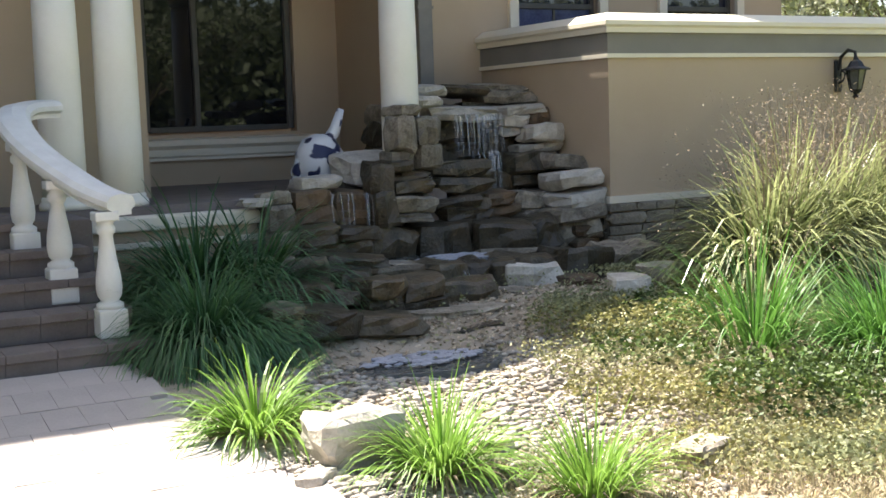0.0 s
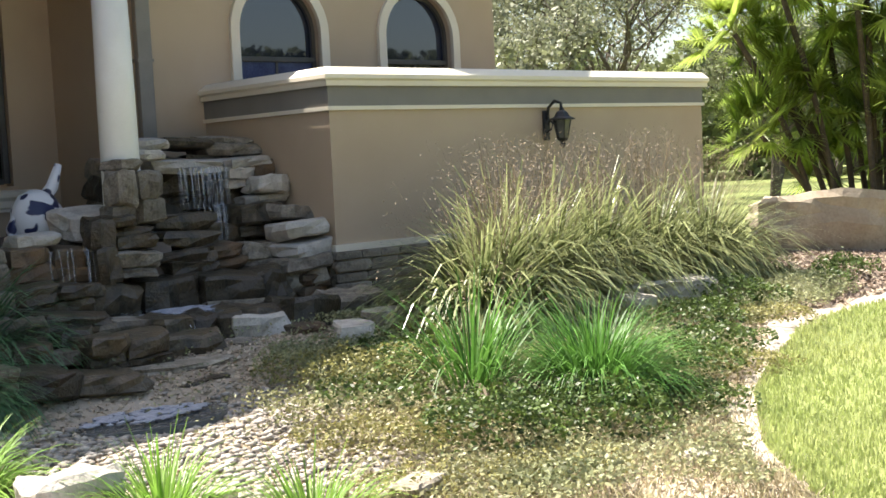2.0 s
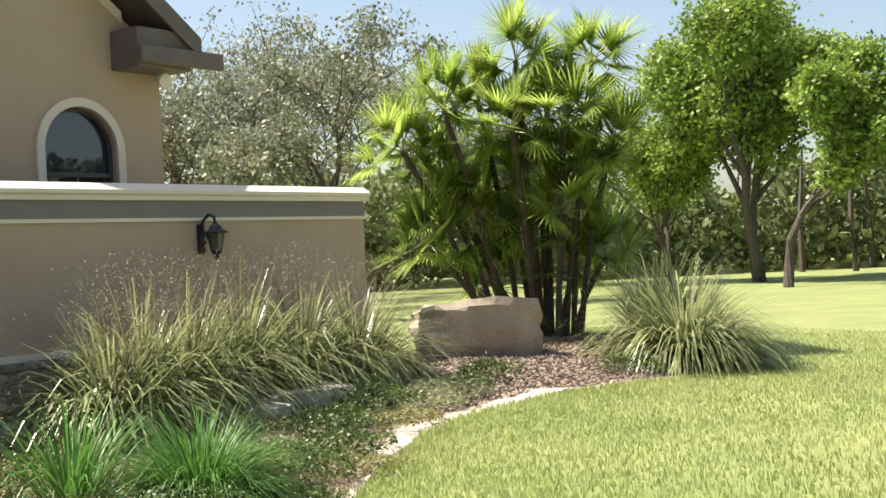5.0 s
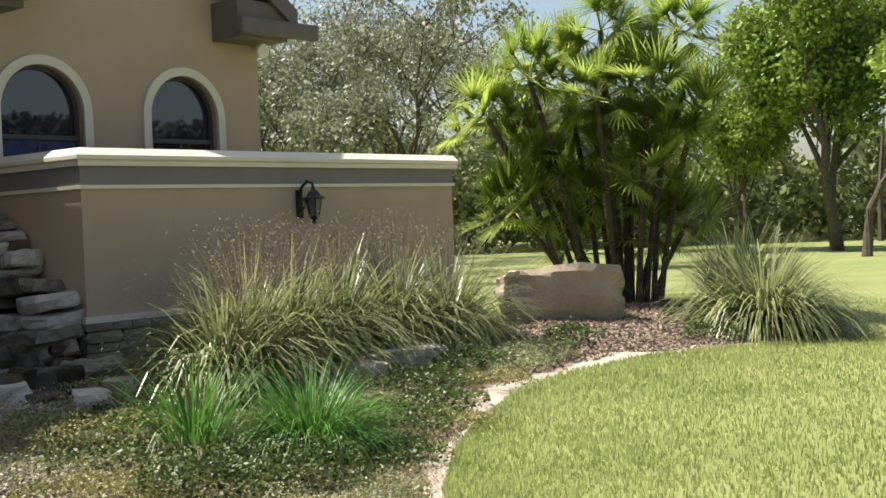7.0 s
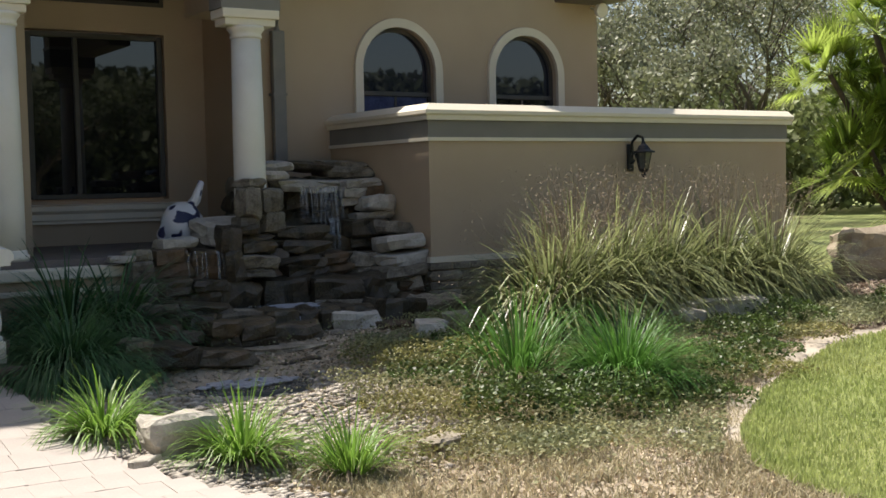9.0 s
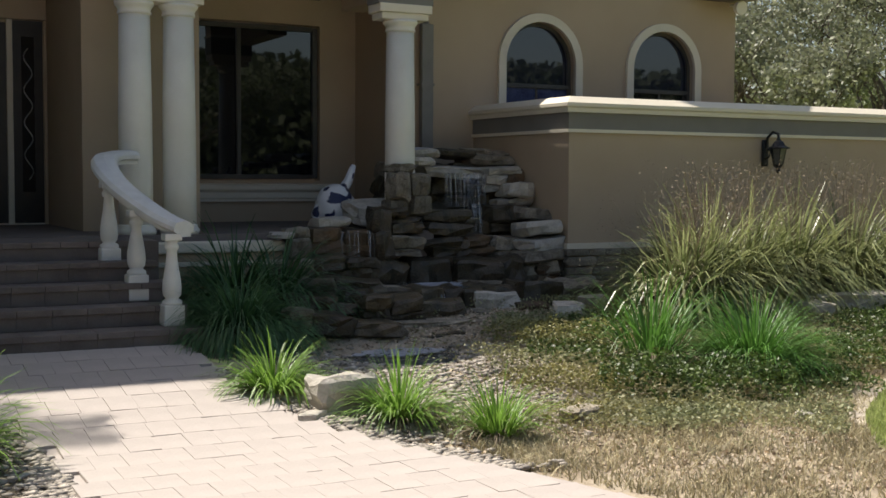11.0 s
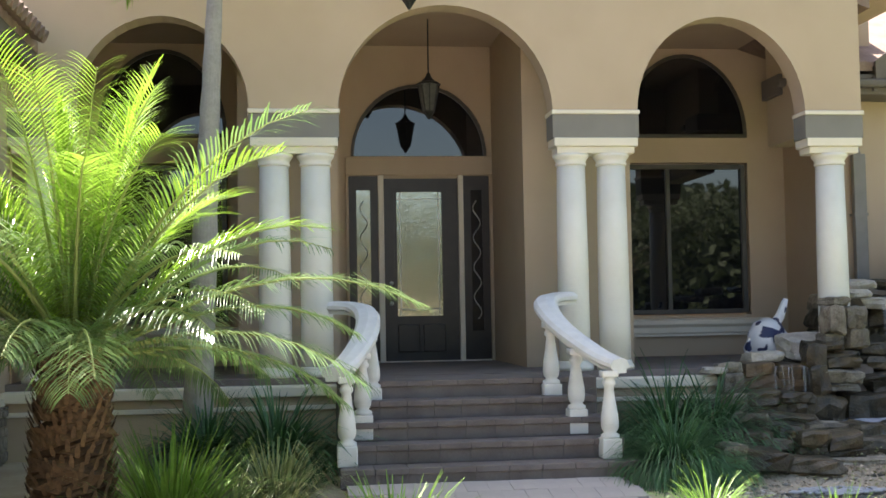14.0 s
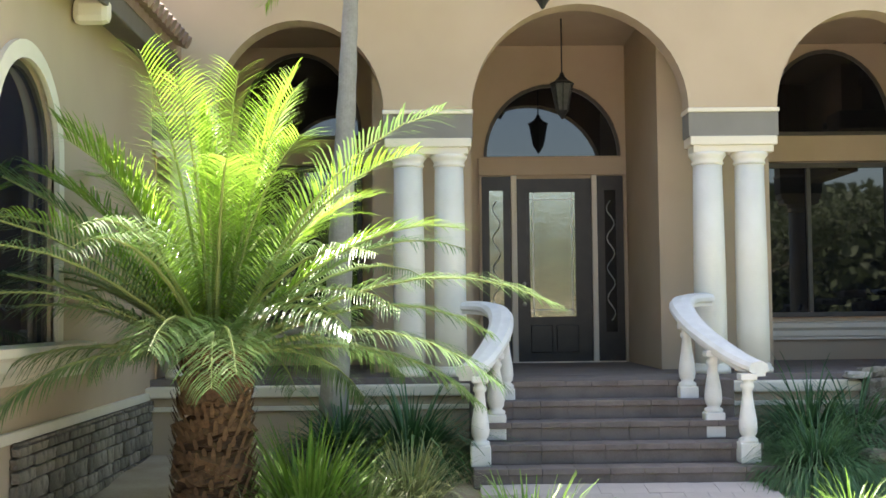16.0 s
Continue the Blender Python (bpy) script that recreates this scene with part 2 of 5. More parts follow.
def tube(points, radii, seg=8, bm=None, flat=1.0):
    """A tapered tube along points."""
    bm = bm or bmesh.new()
    pts = [Vector(p) for p in points]
    rings = []
    for i, p in enumerate(pts):
        d = (pts[min(i + 1, len(pts) - 1)] - pts[max(i - 1, 0)]).normalized()
        u = d.cross(Vector((0, 0, 1)))
        u = u.normalized() if u.length > 1e-3 else Vector((1, 0, 0))
        w = u.cross(d)
        r = radii[i] if isinstance(radii, (list, tuple)) else radii
        rings.append([bm.verts.new(p + r * (math.cos(2 * math.pi * k / seg) * u + flat * math.sin(2 * math.pi * k / seg) * w)) for k in range(seg)])
    for a, b in zip(rings, rings[1:]):
        for k in range(seg):
            bm.faces.new((a[k], a[(k + 1) % seg], b[(k + 1) % seg], b[k]))
    bm.faces.new(rings[0][::-1])
    bm.faces.new(rings[-1])
    return bm


def sweep(points, section, bm=None):
    """A moulding: the section (across, up) carried along points."""
    bm = bm or bmesh.new()
    pts = [Vector(p) for p in points]
    rings = []
    for i, p in enumerate(pts):
        ahead = pts[min(i + 1, len(pts) - 1)] - pts[min(i, len(pts) - 2)]
        behind = pts[max(i, 1)] - pts[max(i - 1, 0)]
        d = Vector((ahead.x, ahead.y, 0)).normalized() + Vector((behind.x, behind.y, 0)).normalized()
        u = Vector((d.y, -d.x, 0)).normalized() / max(0.5, d.length / 2)
        rings.append([bm.verts.new(p + a * u + Vector((0, 0, b))) for a, b in section])
    k = len(section)
    for a, b in zip(rings, rings[1:]):
        for i in range(k):
            bm.faces.new((a[i], a[(i + 1) % k], b[(i + 1) % k], b[i]))
    bm.faces.new(rings[0][::-1])
    bm.faces.new(rings[-1])
    return bm


def arched_wall(x0, x1, y0, y1, z0, z1, openings, bm=None):
    """A wall from y0 (front) to y1 with arched openings (xa, xb, bottom, spring, top) cut through it."""
    bm = bm or bmesh.new()
    n = 22
    xs = x0
    cols = []
    for xa, xb, zb, zs, zt in sorted(openings):
        cols.append((xs, xa, None))
        cols.append((xa, xb, (zb, zs, zt)))
        xs = xb
    cols.append((xs, x1, None))
    for a, b, o in cols:
        if b - a < 1e-4:
            continue
        if o is None:
            box(a, b, y0, y1, z0, z1, 0, bm)
            continue
        zb, zs, zt = o
        if zb > z0 + 1e-3:
            box(a, b, y0, y1, z0, zb, 0, bm)
        c, r = (a + b) / 2, (b - a) / 2
        arc = [(c - r * math.cos(math.pi * i / n), zs + (zt - zs) * math.sin(math.pi * i / n)) for i in range(n + 1)]
        for (xa_, za), (xb_, zb_) in zip(arc, arc[1:]):
            f = [bm.verts.new(v) for v in ((xa_, y0, za), (xb_, y0, zb_), (xb_, y0, z1), (xa_, y0, z1))]
            g = [bm.verts.new(v) for v in ((xa_, y1, za), (xb_, y1, zb_), (xb_, y1, z1), (xa_, y1, z1))]
            bm.faces.new(f)
            bm.faces.new(g[::-1])
            bm.faces.new((f[1], f[0], g[0], g[1]))
            bm.faces.new((f[3], f[2], g[2], g[3]))
    bmesh.ops.remove_doubles(bm, verts=bm.verts[:], dist=0.0002)
    return bm


def arch_ring(xa, xb, zs, zt, width, y0, y1, down=0.0, bm=None):
    """A trim band round an arched top, with legs that reach down by the given height."""
    bm = bm or bmesh.new()
    n = 22
    c, r, h = (xa + xb) / 2, (xb - xa) / 2, zt - zs
    inner = [(c - r * math.cos(math.pi * i / n), zs + h * math.sin(math.pi * i / n)) for i in range(n + 1)]
    outer = [(c - (r + width) * math.cos(math.pi * i / n), zs + (h + width) * math.sin(math.pi * i / n)) for i in range(n + 1)]
    if down:
        inner = [(xa, zs - down)] + inner + [(xb, zs - down)]
        outer = [(xa - width, zs - down)] + outer + [(xb + width, zs - down)]
    rows = [[bm.verts.new((x, y, z)) for x, z in line] for line in (inner, outer) for y in (y0, y1)]
    i0, i1, o0, o1 = rows
    for k in range(len(inner) - 1):
        for a, b in ((i0, o0), (o0, o1), (o1, i1), (i1, i0)):
            bm.faces.new((a[k], a[k + 1], b[k + 1], b[k]))
    for k in (0, -1):
        bm.faces.new((i0[k], o0[k], o1[k], i1[k]))
    return bm


def arch_pane(xa, xb, zb, zs, zt, y, thick=0.02, bm=None):
    bm = bm or bmesh.new()
    n = 22
    c, r = (xa + xb) / 2, (xb - xa) / 2
    line = [(xa, zb), (xb, zb)] + [(c + r * math.cos(math.pi * i / n), zs + (zt - zs) * math.sin(math.pi * i / n)) for i in range(n + 1)]
    if abs(zs - zb) < 1e-4:
        line = line[2:]
    f = [bm.verts.new((x, y, z)) for x, z in line]
    g = [bm.verts.new((x, y + thick, z)) for x, z in line]
    bm.faces.new(f)
    bm.faces.new(g[::-1])
    for k in range(len(f)):
        bm.faces.new((f[k], f[(k + 1) % len(f)], g[(k + 1) % len(f)], g[k]))
    return bm


def step_up(a, b, v):
    u = min(1.0, max(0.0, (v - a) / (b - a)))
    return u * u * (3 - 2 * u)


def rise(x, y):
    """The height of the ground: it climbs gently to the house."""
    return 0.42 * step_up(-8.5, -4.5, y) * (1 - step_up(16, 24, x))


def edge_y(x):
    """The curved border between lawn and planting bed."""
    xs = (4.5, 4.7, 4.85, 5.1, 5.45, 5.87, 6.5, 7.0, 8.1, 8.5, 9.2, 10.5, 12.1, 14.2, 15.9, 16.8, 17.6)
    ys = (-30, -11.6, -10.3, -9.72, -9.33, -8.93, -8.48, -8.1, -7.55, -7.4, -7.1, -6.9, -6.95, -7.42, -7.72, -7.7, -6.6)
    return float(np.interp(x, xs, ys))


def in_lawn(x, y):
    if x < 4.5:
        return False
    if x > 17.4 or y > 1.0 and x > 12.2:
        return True
    if x > 13.2 and y > -3.7 + 0.25 * math.sin(x * 2.1):
        return True
    return y < edge_y(x)


# ---- ground ----
def grid_sheet(name, xs, ys, height, keep, material, lift=0.0):
    verts, faces, ids = [], [], {}
    def vid(i, j):
        if (i, j) not in ids:
            ids[i, j] = len(verts)
            verts.append((xs[i], ys[j], height(xs[i], ys[j]) + lift))
        return ids[i, j]
    for i in range(len(xs) - 1):
        for j in range(len(ys) - 1):
            if keep((xs[i] + xs[i + 1]) / 2, (ys[j] + ys[j + 1]) / 2):
                faces.append((vid(i, j), vid(i + 1, j), vid(i + 1, j + 1), vid(i, j + 1)))
    return raw(name, verts, faces, material, smooth=True)


def bumpy(x, y):
    return rise(x, y) - 0.11 * math.exp(-((x - 3.3) / 0.6) ** 2 - ((y + 5.98) / 0.42) ** 2) + 0.03 * noise.noise((x * 0.9, y * 0.9, 0.3)) * (1 - step_up(30, 60, abs(x)))


spread = [-600, -250, -100, -50, -30, -20, -15] + [-12 + 0.4 * i for i in range(80)] + [21, 24, 28, 35, 50, 80, 140, 300, 600]
spready = [-600, -250, -100, -50, -30, -20, -15] + [-12 + 0.3 * i for i in range(60)] + [7, 9, 12, 18, 28, 45, 80, 140, 300, 600]
ground = grid_sheet("ground", spread, spready, bumpy, lambda x, y: True, SOIL)
tagged(ground, "brown mulch and bare sandy soil of the beds", "ground", kind="structure")
lx = [3.0 + 0.1 * i for i in range(150)] + [18.5, 20, 23, 28, 35, 50, 80, 140, 300, 590]
ly = [-590, -250, -100, -50, -30, -20] + [-14 + 0.1 * i for i in range(150)] + [1.4, 2, 3, 5, 8, 12, 18, 28, 45, 80, 140, 300, 590]
lawn = grid_sheet("lawn", lx, ly, bumpy, in_lawn, LAWN, 0.025)
tagged(lawn, "mown green lawn with a curved edge along the bed", "lawn", kind="structure")


verts, faces = [], []
for i in range(61):
    x = 4.86 + 7.4 * i / 60
    y = edge_y(x)
    w = 0.26 + 0.1 * math.sin(x * 2.3) + 0.06 * math.sin(x * 7.1)
    for k in range(4):
        yy = y - 0.08 + (w + 0.08) * k / 3
        verts.append((x + 0.12 * k / 3, yy, bumpy(x, yy) + (0.004 if k in (0, 3) else 0.026)))
for i in range(60):
    for k in range(3):
        q = 4 * i + k
        faces.append((q, q + 1, q + 5, q + 4))
tagged(raw("border_strip", verts, faces, SAND, smooth=True), "bare pale sandy strip between lawn and bed", "border", kind="structure")


def blades_patch(name, spots, height, width, material, lean=0.5, parent=None):
    """Short two-segment blades at many spots, in one mesh."""
    rnd = np.random.RandomState(len(spots) % 997)
    n = len(spots)
    p = np.array(spots)
    a = rnd.rand(n) * 2 * math.pi
    h = height * (0.6 + 0.8 * rnd.rand(n))
    l = lean * h * rnd.rand(n)
    b = rnd.rand(n) * 2 * math.pi
    w = width * (0.7 + 0.6 * rnd.rand(n)) / 2
    dx, dy = np.cos(a) * w, np.sin(a) * w
    tip = p + np.stack([np.cos(b) * l, np.sin(b) * l, h], 1)
    mid = p + np.stack([np.cos(b) * l * 0.35, np.sin(b) * l * 0.35, h * 0.6], 1)
    side = np.stack([dx, dy, 0 * dx], 1)
    verts = np.stack([p - side, p + side, mid + side * 0.8, mid - side * 0.8, tip], 1).reshape(-1, 3)
    faces = []
    for i in range(n):
        k = 5 * i
        faces.append((k, k + 1, k + 2, k + 3))
        faces.append((k + 3, k + 2, k + 4))
    return raw(name, verts.tolist(), faces, material, parent)


rnd = random.Random(4)
spots = []
while len(spots) < 90000:
    u = rnd.random() ** 1.5
    x = 4.6 + 17 * u
    y = max(-16.0, edge_y(min(x, 16.5))) - rnd.random() ** 1.5 * 8 + (rnd.random() * 7 if x > 16 else 0.06)
    if in_lawn(x, y):
        spots.append((x, y, bumpy(x, y) + 0.02))
tagged(blades_patch("lawn_grass", spots, 0.05, 0.012, BLADE), "short yellow-green lawn grass blades", "grass", kind="stuff")

# ---- house: entrance front ----
FRONT, BACK = -3.25, -2.95
front = part("wall_front", arched_wall(-4.3, 5.0, FRONT, BACK, 3.9, 5.45,
             [(-3.65, -1.83, 3.9, 4.02, 5.03), (-0.89, 1.45, 3.9, 4.02, 5.19), (2.4, 4.34, 3.9, 4.02, 5.1)]), STUCCO)
tagged(front, "tan stucco wall with three round arches over the porch", "wall", kind="structure")
for xa, xb in ((-4.3, -3.65), (-1.83, -0.89), (1.45, 2.4), (4.34, 5.0)):
    ent = thing("entablature", "cream and grey moulded block over the porch columns", "entablature", (0, 0, 0), "porch entablatures", "structure")
    part("grey_band", box(xa - 0.008, xb + 0.008, FRONT - 0.012, BACK + 0.012, 3.74, 4.0), GREYBAND, ent)
    part("top_moulding", box(xa - 0.02, xb + 0.02, FRONT - 0.035, BACK + 0.03, 4.0, 4.045, 0.008), CREAM, ent)
    part("lower_moulding", box(xa + 0.005, xb - 0.005, FRONT - 0.02, BACK + 0.02, 3.645, 3.742, 0.012), CREAM, ent)
    part("bed_moulding", box(xa + 0.04, xb - 0.04, FRONT + 0.01, BACK - 0.01, 3.57, 3.647, 0.01), CREAM, ent)


def column(x, y=-3.1, foot=1.2, top=3.57):
    c = thing("column", "smooth cream-painted round porch column", "column", (x, y, foot), "porch columns")
    h = top - foot
    part("shaft", lathe([(0.172, 0.1), (0.172, 0.5), (0.17, h * 0.5), (0.155, h - 0.12)], 28), WHITEPAINT, c, smooth=True)
    part("base", lathe([(0.2, 0.0), (0.205, 0.03), (0.2, 0.055), (0.182, 0.07), (0.186, 0.09), (0.174, 0.105)], 28), WHITEPAINT, c, smooth=True)
    part("capital", lathe([(0.156, h - 0.13), (0.172, h - 0.12), (0.172, h - 0.1), (0.16, h - 0.09), (0.178, h - 0.055), (0.2, h - 0.03), (0.2, h)], 28), WHITEPAINT, c, smooth=True)
    return c


for x in (-3.98, -1.575, -1.135, 1.67, 2.125, 4.67):
    column(x)

porch = part("porch_floor", box(-4.3, 5.0, -3.32, 0.1, 0.0, 1.2), STEPBRICK)
tagged(porch, "brown brick porch floor in the shade of the house", "floor", kind="structure")
part("landing", box(-0.95, 1.6, -4.3, -3.322, 0.0, 1.198, 0.01), STEPBRICK, porch)
for xa, xb in ((-4.3, -0.96), (1.61, 3.2)):
    pl = part("plinth_wall", box(xa, xb, -3.5, -3.3, 0.1, 1.02), STUCCO)
    tagged(pl, "low tan stucco wall under the porch columns", "wall", kind="structure")
    part("plinth_cap", box(xa, xb + 0.02, -3.56, -3.28, 1.02, 1.13, 0.015), CREAM, pl)
    part("plinth_course", box(xa, xb, -3.53, -3.498, 0.88, 0.93, 0.008), CREAM, pl)

# ---- porch back walls ----
wall_door = part("wall_entry", arched_wall(-0.86, 1.31, 0.0, 0.2, 1.2, 6.2, [(-0.6, 1.24, 3.962, 3.963, 4.94)]), STUCCO)
tagged(wall_door, "tan stucco entry wall deep inside the porch", "wall", kind="structure")
for xa, xb, nm in ((1.31, 2.6, "pier_east"), (-2.0, -0.86, "pier_west")):
    tagged(part(nm, box(xa, xb, -2.2, 0.2, 1.2, 6.2), STUCCO), "thick tan stucco pier between the porch bays", "pier", kind="structure")
wall_win = part("wall_window_bay", arched_wall(2.6, 5.45, 0.0, 0.2, 1.2, 6.2, [(3.14, 4.92, 1.75, 3.86, 3.87)]), STUCCO)
tagged(wall_win, "tan stucco wall of the window bay", "wall", kind="structure")
wall_win2 = part("wall_west_bay", arched_wall(-4.3, -2.0, 0.0, 0.2, 1.2, 6.2, [(-3.9, -2.2, 1.75, 3.86, 3.87)]), STUCCO)
tagged(wall_win2, "tan stucco wall of the west porch bay", "wall", kind="structure")
tagged(part("wall_bay_side", box(5.45, 6.12, -1.3, 0.2, 0.2, 5.6), STUCCO), "tan stucco side wall next to the round column", "wall", kind="structure")
tagged(part("wall_return", box(4.7, 5.0, -2.948, -1.3, 3.9, 5.45), STUCCO), "tan stucco return wall over the round column", "wall", kind="structure")
tagged(part("ceiling", box(-4.3, 5.9, -2.94, 0.1, 5.46, 5.6), STUCCO), "plain tan porch ceiling above the arches", "ceiling", kind="structure")


def tall_window(x0, x1, mull, name, y=0.06):
    w = thing(name, "tall dark bronze-framed porch window with a half-round light above", "window", (0, 0, 0), "", "structure")
    for a, b in ((x0, mull), (mull, x1)):
        part("pane", box(a + 0.03, b - 0.03, y + 0.05, y + 0.06, 1.83, 3.79), GLASS, w)
    for a, b, c, d in ((x0 - 0.04, x0 + 0.03, 1.78, 3.84), (x1 - 0.03, x1 + 0.04, 1.78, 3.84), (mull - 0.03, mull + 0.03, 1.836, 3.784)):
        part("frame_post", box(a, b, y, y + 0.08, c, d, 0.008), BRONZE, w)
    for c, d in ((1.77, 1.835), (3.785, 3.85)):
        part("frame_rail", box(x0 + 0.03, x1 - 0.03, y, y + 0.08, c, d, 0.008), BRONZE, w)
    ca, cb = x0 - 0.02, x1 + 0.0
    part("arch_pane", arch_pane(ca, cb, 4.26, 4.26, 5.33, -0.012, 0.02), GLASS, w)
    part("arch_frame", arch_ring(ca, cb, 4.26, 5.33, 0.05, -0.03, 0.0), BRONZE, w)
    part("arch_bar", box(ca - 0.05, cb + 0.05, -0.03, -0.0, 4.21, 4.262, 0.006), BRONZE, w)
    part("sill", sweep([(x0 - 0.25, -0.0, 1.47), (x1 + 0.3, -0.0, 1.47)], [(0.0, 0.0), (0.05, 0.0), (0.05, 0.03), (0.07, 0.05), (0.07, 0.12), (0.11, 0.16), (0.11, 0.22), (0.0, 0.24)]), CREAM, w)
    return w


tall_window(3.22, 4.87, 3.79, "window_1")
tall_window(-3.82, -2.28, -3.05, "window_2")

# ---- front door ----
door = thing("door_1", "dark wooden entry door with a tall leaded glass light", "door", (0, 0, 0), "", "structure")
leaf = part("door_leaf", arched_wall(-0.165, 0.83, -0.02, 0.04, 1.215, 3.655, [(0.0, 0.61, 1.81, 3.475, 3.476)]), DARKWOOD, door)
part("lower_panel", box(0.0, 0.29, -0.035, -0.019, 1.33, 1.7, 0.012), DARKWOOD, leaf)
part("lower_panel", box(0.34, 0.64, -0.035, -0.019, 1.33, 1.7, 0.012), DARKWOOD, leaf)
part("glass_light", box(0.0, 0.61, -0.012, -0.002, 1.81, 3.475), DOORGLASS, leaf, "wavy clear leaded glass")
for x in (0.045, 0.565):
    part("came", box(x - 0.006, x + 0.006, -0.018, -0.01, 1.82, 3.47), CAME, leaf)
for z in (1.9, 3.38):
    part("came", box(0.0, 0.61, -0.019, -0.009, z - 0.006, z + 0.006), CAME, leaf)
part("light_moulding", arch_ring(0.0, 0.61, 3.47, 3.475, 0.035, -0.032, -0.018, 1.66), DARKWOOD, leaf)
for z, r in ((2.25, 0.03), (2.12, 0.028), (1.98, 0.032)):
    part("door_knob", lathe([(r, 0), (r, 0.012), (r * 0.5, 0.02), (r * 0.9, 0.04), (r * 0.5, 0.06)], 14, (0, 0, 0)), CAME, leaf).matrix_basis = pose(-0.08, -0.02, z, 90, 0, 0)
for a, b in ((-0.245, -0.17), (0.835, 0.905), (-0.68, -0.64), (1.265, 1.305)):
    part("door_post", box(a, b, -0.05, 0.0, 1.2, 3.7, 0.008), CREAM if a in (-0.245, 0.835) else STUCCO, door)
part("door_head", box(-0.68, 1.305, -0.05, 0.0, 3.702, 3.94, 0.01), STUCCO, door)
part("threshold", box(-0.64, 1.26, -0.07, 0.0, 1.2, 1.215), CREAM, door)
for a, b in ((-0.636, -0.25), (0.909, 1.26)):
    sl = part("sidelight", arched_wall(a, b, -0.015, 0.03, 1.216, 3.69, [(a + 0.1, b - 0.1, 1.6, 3.5, 3.501)]), DARKWOOD, door)
    part("sidelight_glass", box(a + 0.1, b - 0.1, -0.01, -0.002, 1.6, 3.5), DOORGLASS if a < 0 else GLASS, sl)
    for k in range(4):
        part("came", tube([((a + b) / 2 + 0.05 * math.sin(q * 0.7), -0.014, 1.75 + 0.4 * k + q * 0.045) for q in range(10)], 0.008, 5), CAME, sl)
tr = part("transom", arch_pane(-0.6, 1.24, 3.962, 3.963, 4.94, 0.05, 0.02), GLASS, door)
part("transom_frame", arch_ring(-0.56, 1.2, 3.96, 4.9, 0.05, 0.0, 0.05), BRONZE, door)

# ---- steps ----
steps = thing("front_steps", "brown brick front steps up to the porch", "steps", (0.3, -4.9, 0), "", "structure")
srnd = random.Random(5)
levels = [(0.352, -5.58), (0.522, -5.26), (0.692, -4.94), (0.862, -4.62), (1.03, -4.3)]
for k, (z, y) in enumerate(levels):
    wl, wr = -1.3 + 0.05 * k, 1.35 - 0.05 * k
    part("step_core", box(wl, wr, y - 4.9 * -1 + 0.03, 0.62, -0.2 if k == 0 else z - 0.172, z + 0.158), STEPBRICK, steps)
    nb = 9
    for i in range(nb):
        xa, xb = wl + (wr - wl) * i / nb, wl + (wr - wl) * (i + 1) / nb
        part("brick", box(xa + 0.0012, xb - 0.0012, y + 4.9 - 0.022, y + 4.9 + 0.3, z + 0.115, z + 0.17, 0.006), STEPBRICK, steps)
        part("brick", box(xa + 0.0012, xb - 0.0012, y + 4.9 + 0.006, y + 4.9 + 0.1, z, z + 0.112), STEPBRICK, steps)


def balustrade(feet, rail):
    b = thing("balustrade", "curved white cast-stone stair railing on turned balusters", "railing", feet[0][:3], "stair railings")
    o = Vector(feet[0][:3])
    for x, y, z, floor, top in feet:
        q = Vector((x, y, z)) - o
        h = top - z
        ba = part("baluster", lathe([(0.05, 0.15), (0.085, 0.155), (0.085, 0.19), (0.055, 0.21), (0.075, 0.24), (0.082, 0.29), (0.078, 0.36), (0.055, 0.5), (0.042, h - 0.12), (0.06, h - 0.1), (0.06, h - 0.07), (0.045, h - 0.05), (0.07, h - 0.02), (0.07, h + 0.03)], 20, q), RAILSTONE, b, smooth=True)
        part("foot_block", box(q.x - 0.09, q.x + 0.09, q.y - 0.09, q.y + 0.09, floor - o.z, q.z + 0.16, 0.012), RAILSTONE, b)
        part("neck_block", box(q.x - 0.075, q.x + 0.075, q.y - 0.075, q.y + 0.075, q.z + h - 0.03, q.z + h + 0.03, 0.01), RAILSTONE, b)
    pts = []
    ctrl = [Vector(p) - o for p in rail]
    for i in range(len(ctrl) - 1):
        p0, p1, p2, p3 = ctrl[max(i - 1, 0)], ctrl[i], ctrl[i + 1], ctrl[min(i + 2, len(ctrl) - 1)]
        for s in range(6):
            t = s / 6
            pts.append(0.5 * ((2 * p1) + (p2 - p0) * t + (2 * p0 - 5 * p1 + 4 * p2 - p3) * t * t + (3 * p1 - p0 - 3 * p2 + p3) * t ** 3))
    pts.append(ctrl[-1])
    part("handrail", sweep(pts, [(-0.085, -0.05), (-0.085, -0.02), (-0.12, 0.0), (-0.12, 0.035), (-0.09, 0.07), (0.0, 0.085), (0.09, 0.07), (0.12, 0.035), (0.12, 0.0), (0.085, -0.02), (0.085, -0.05)]), RAILSTONE, b, smooth=False)
    return b


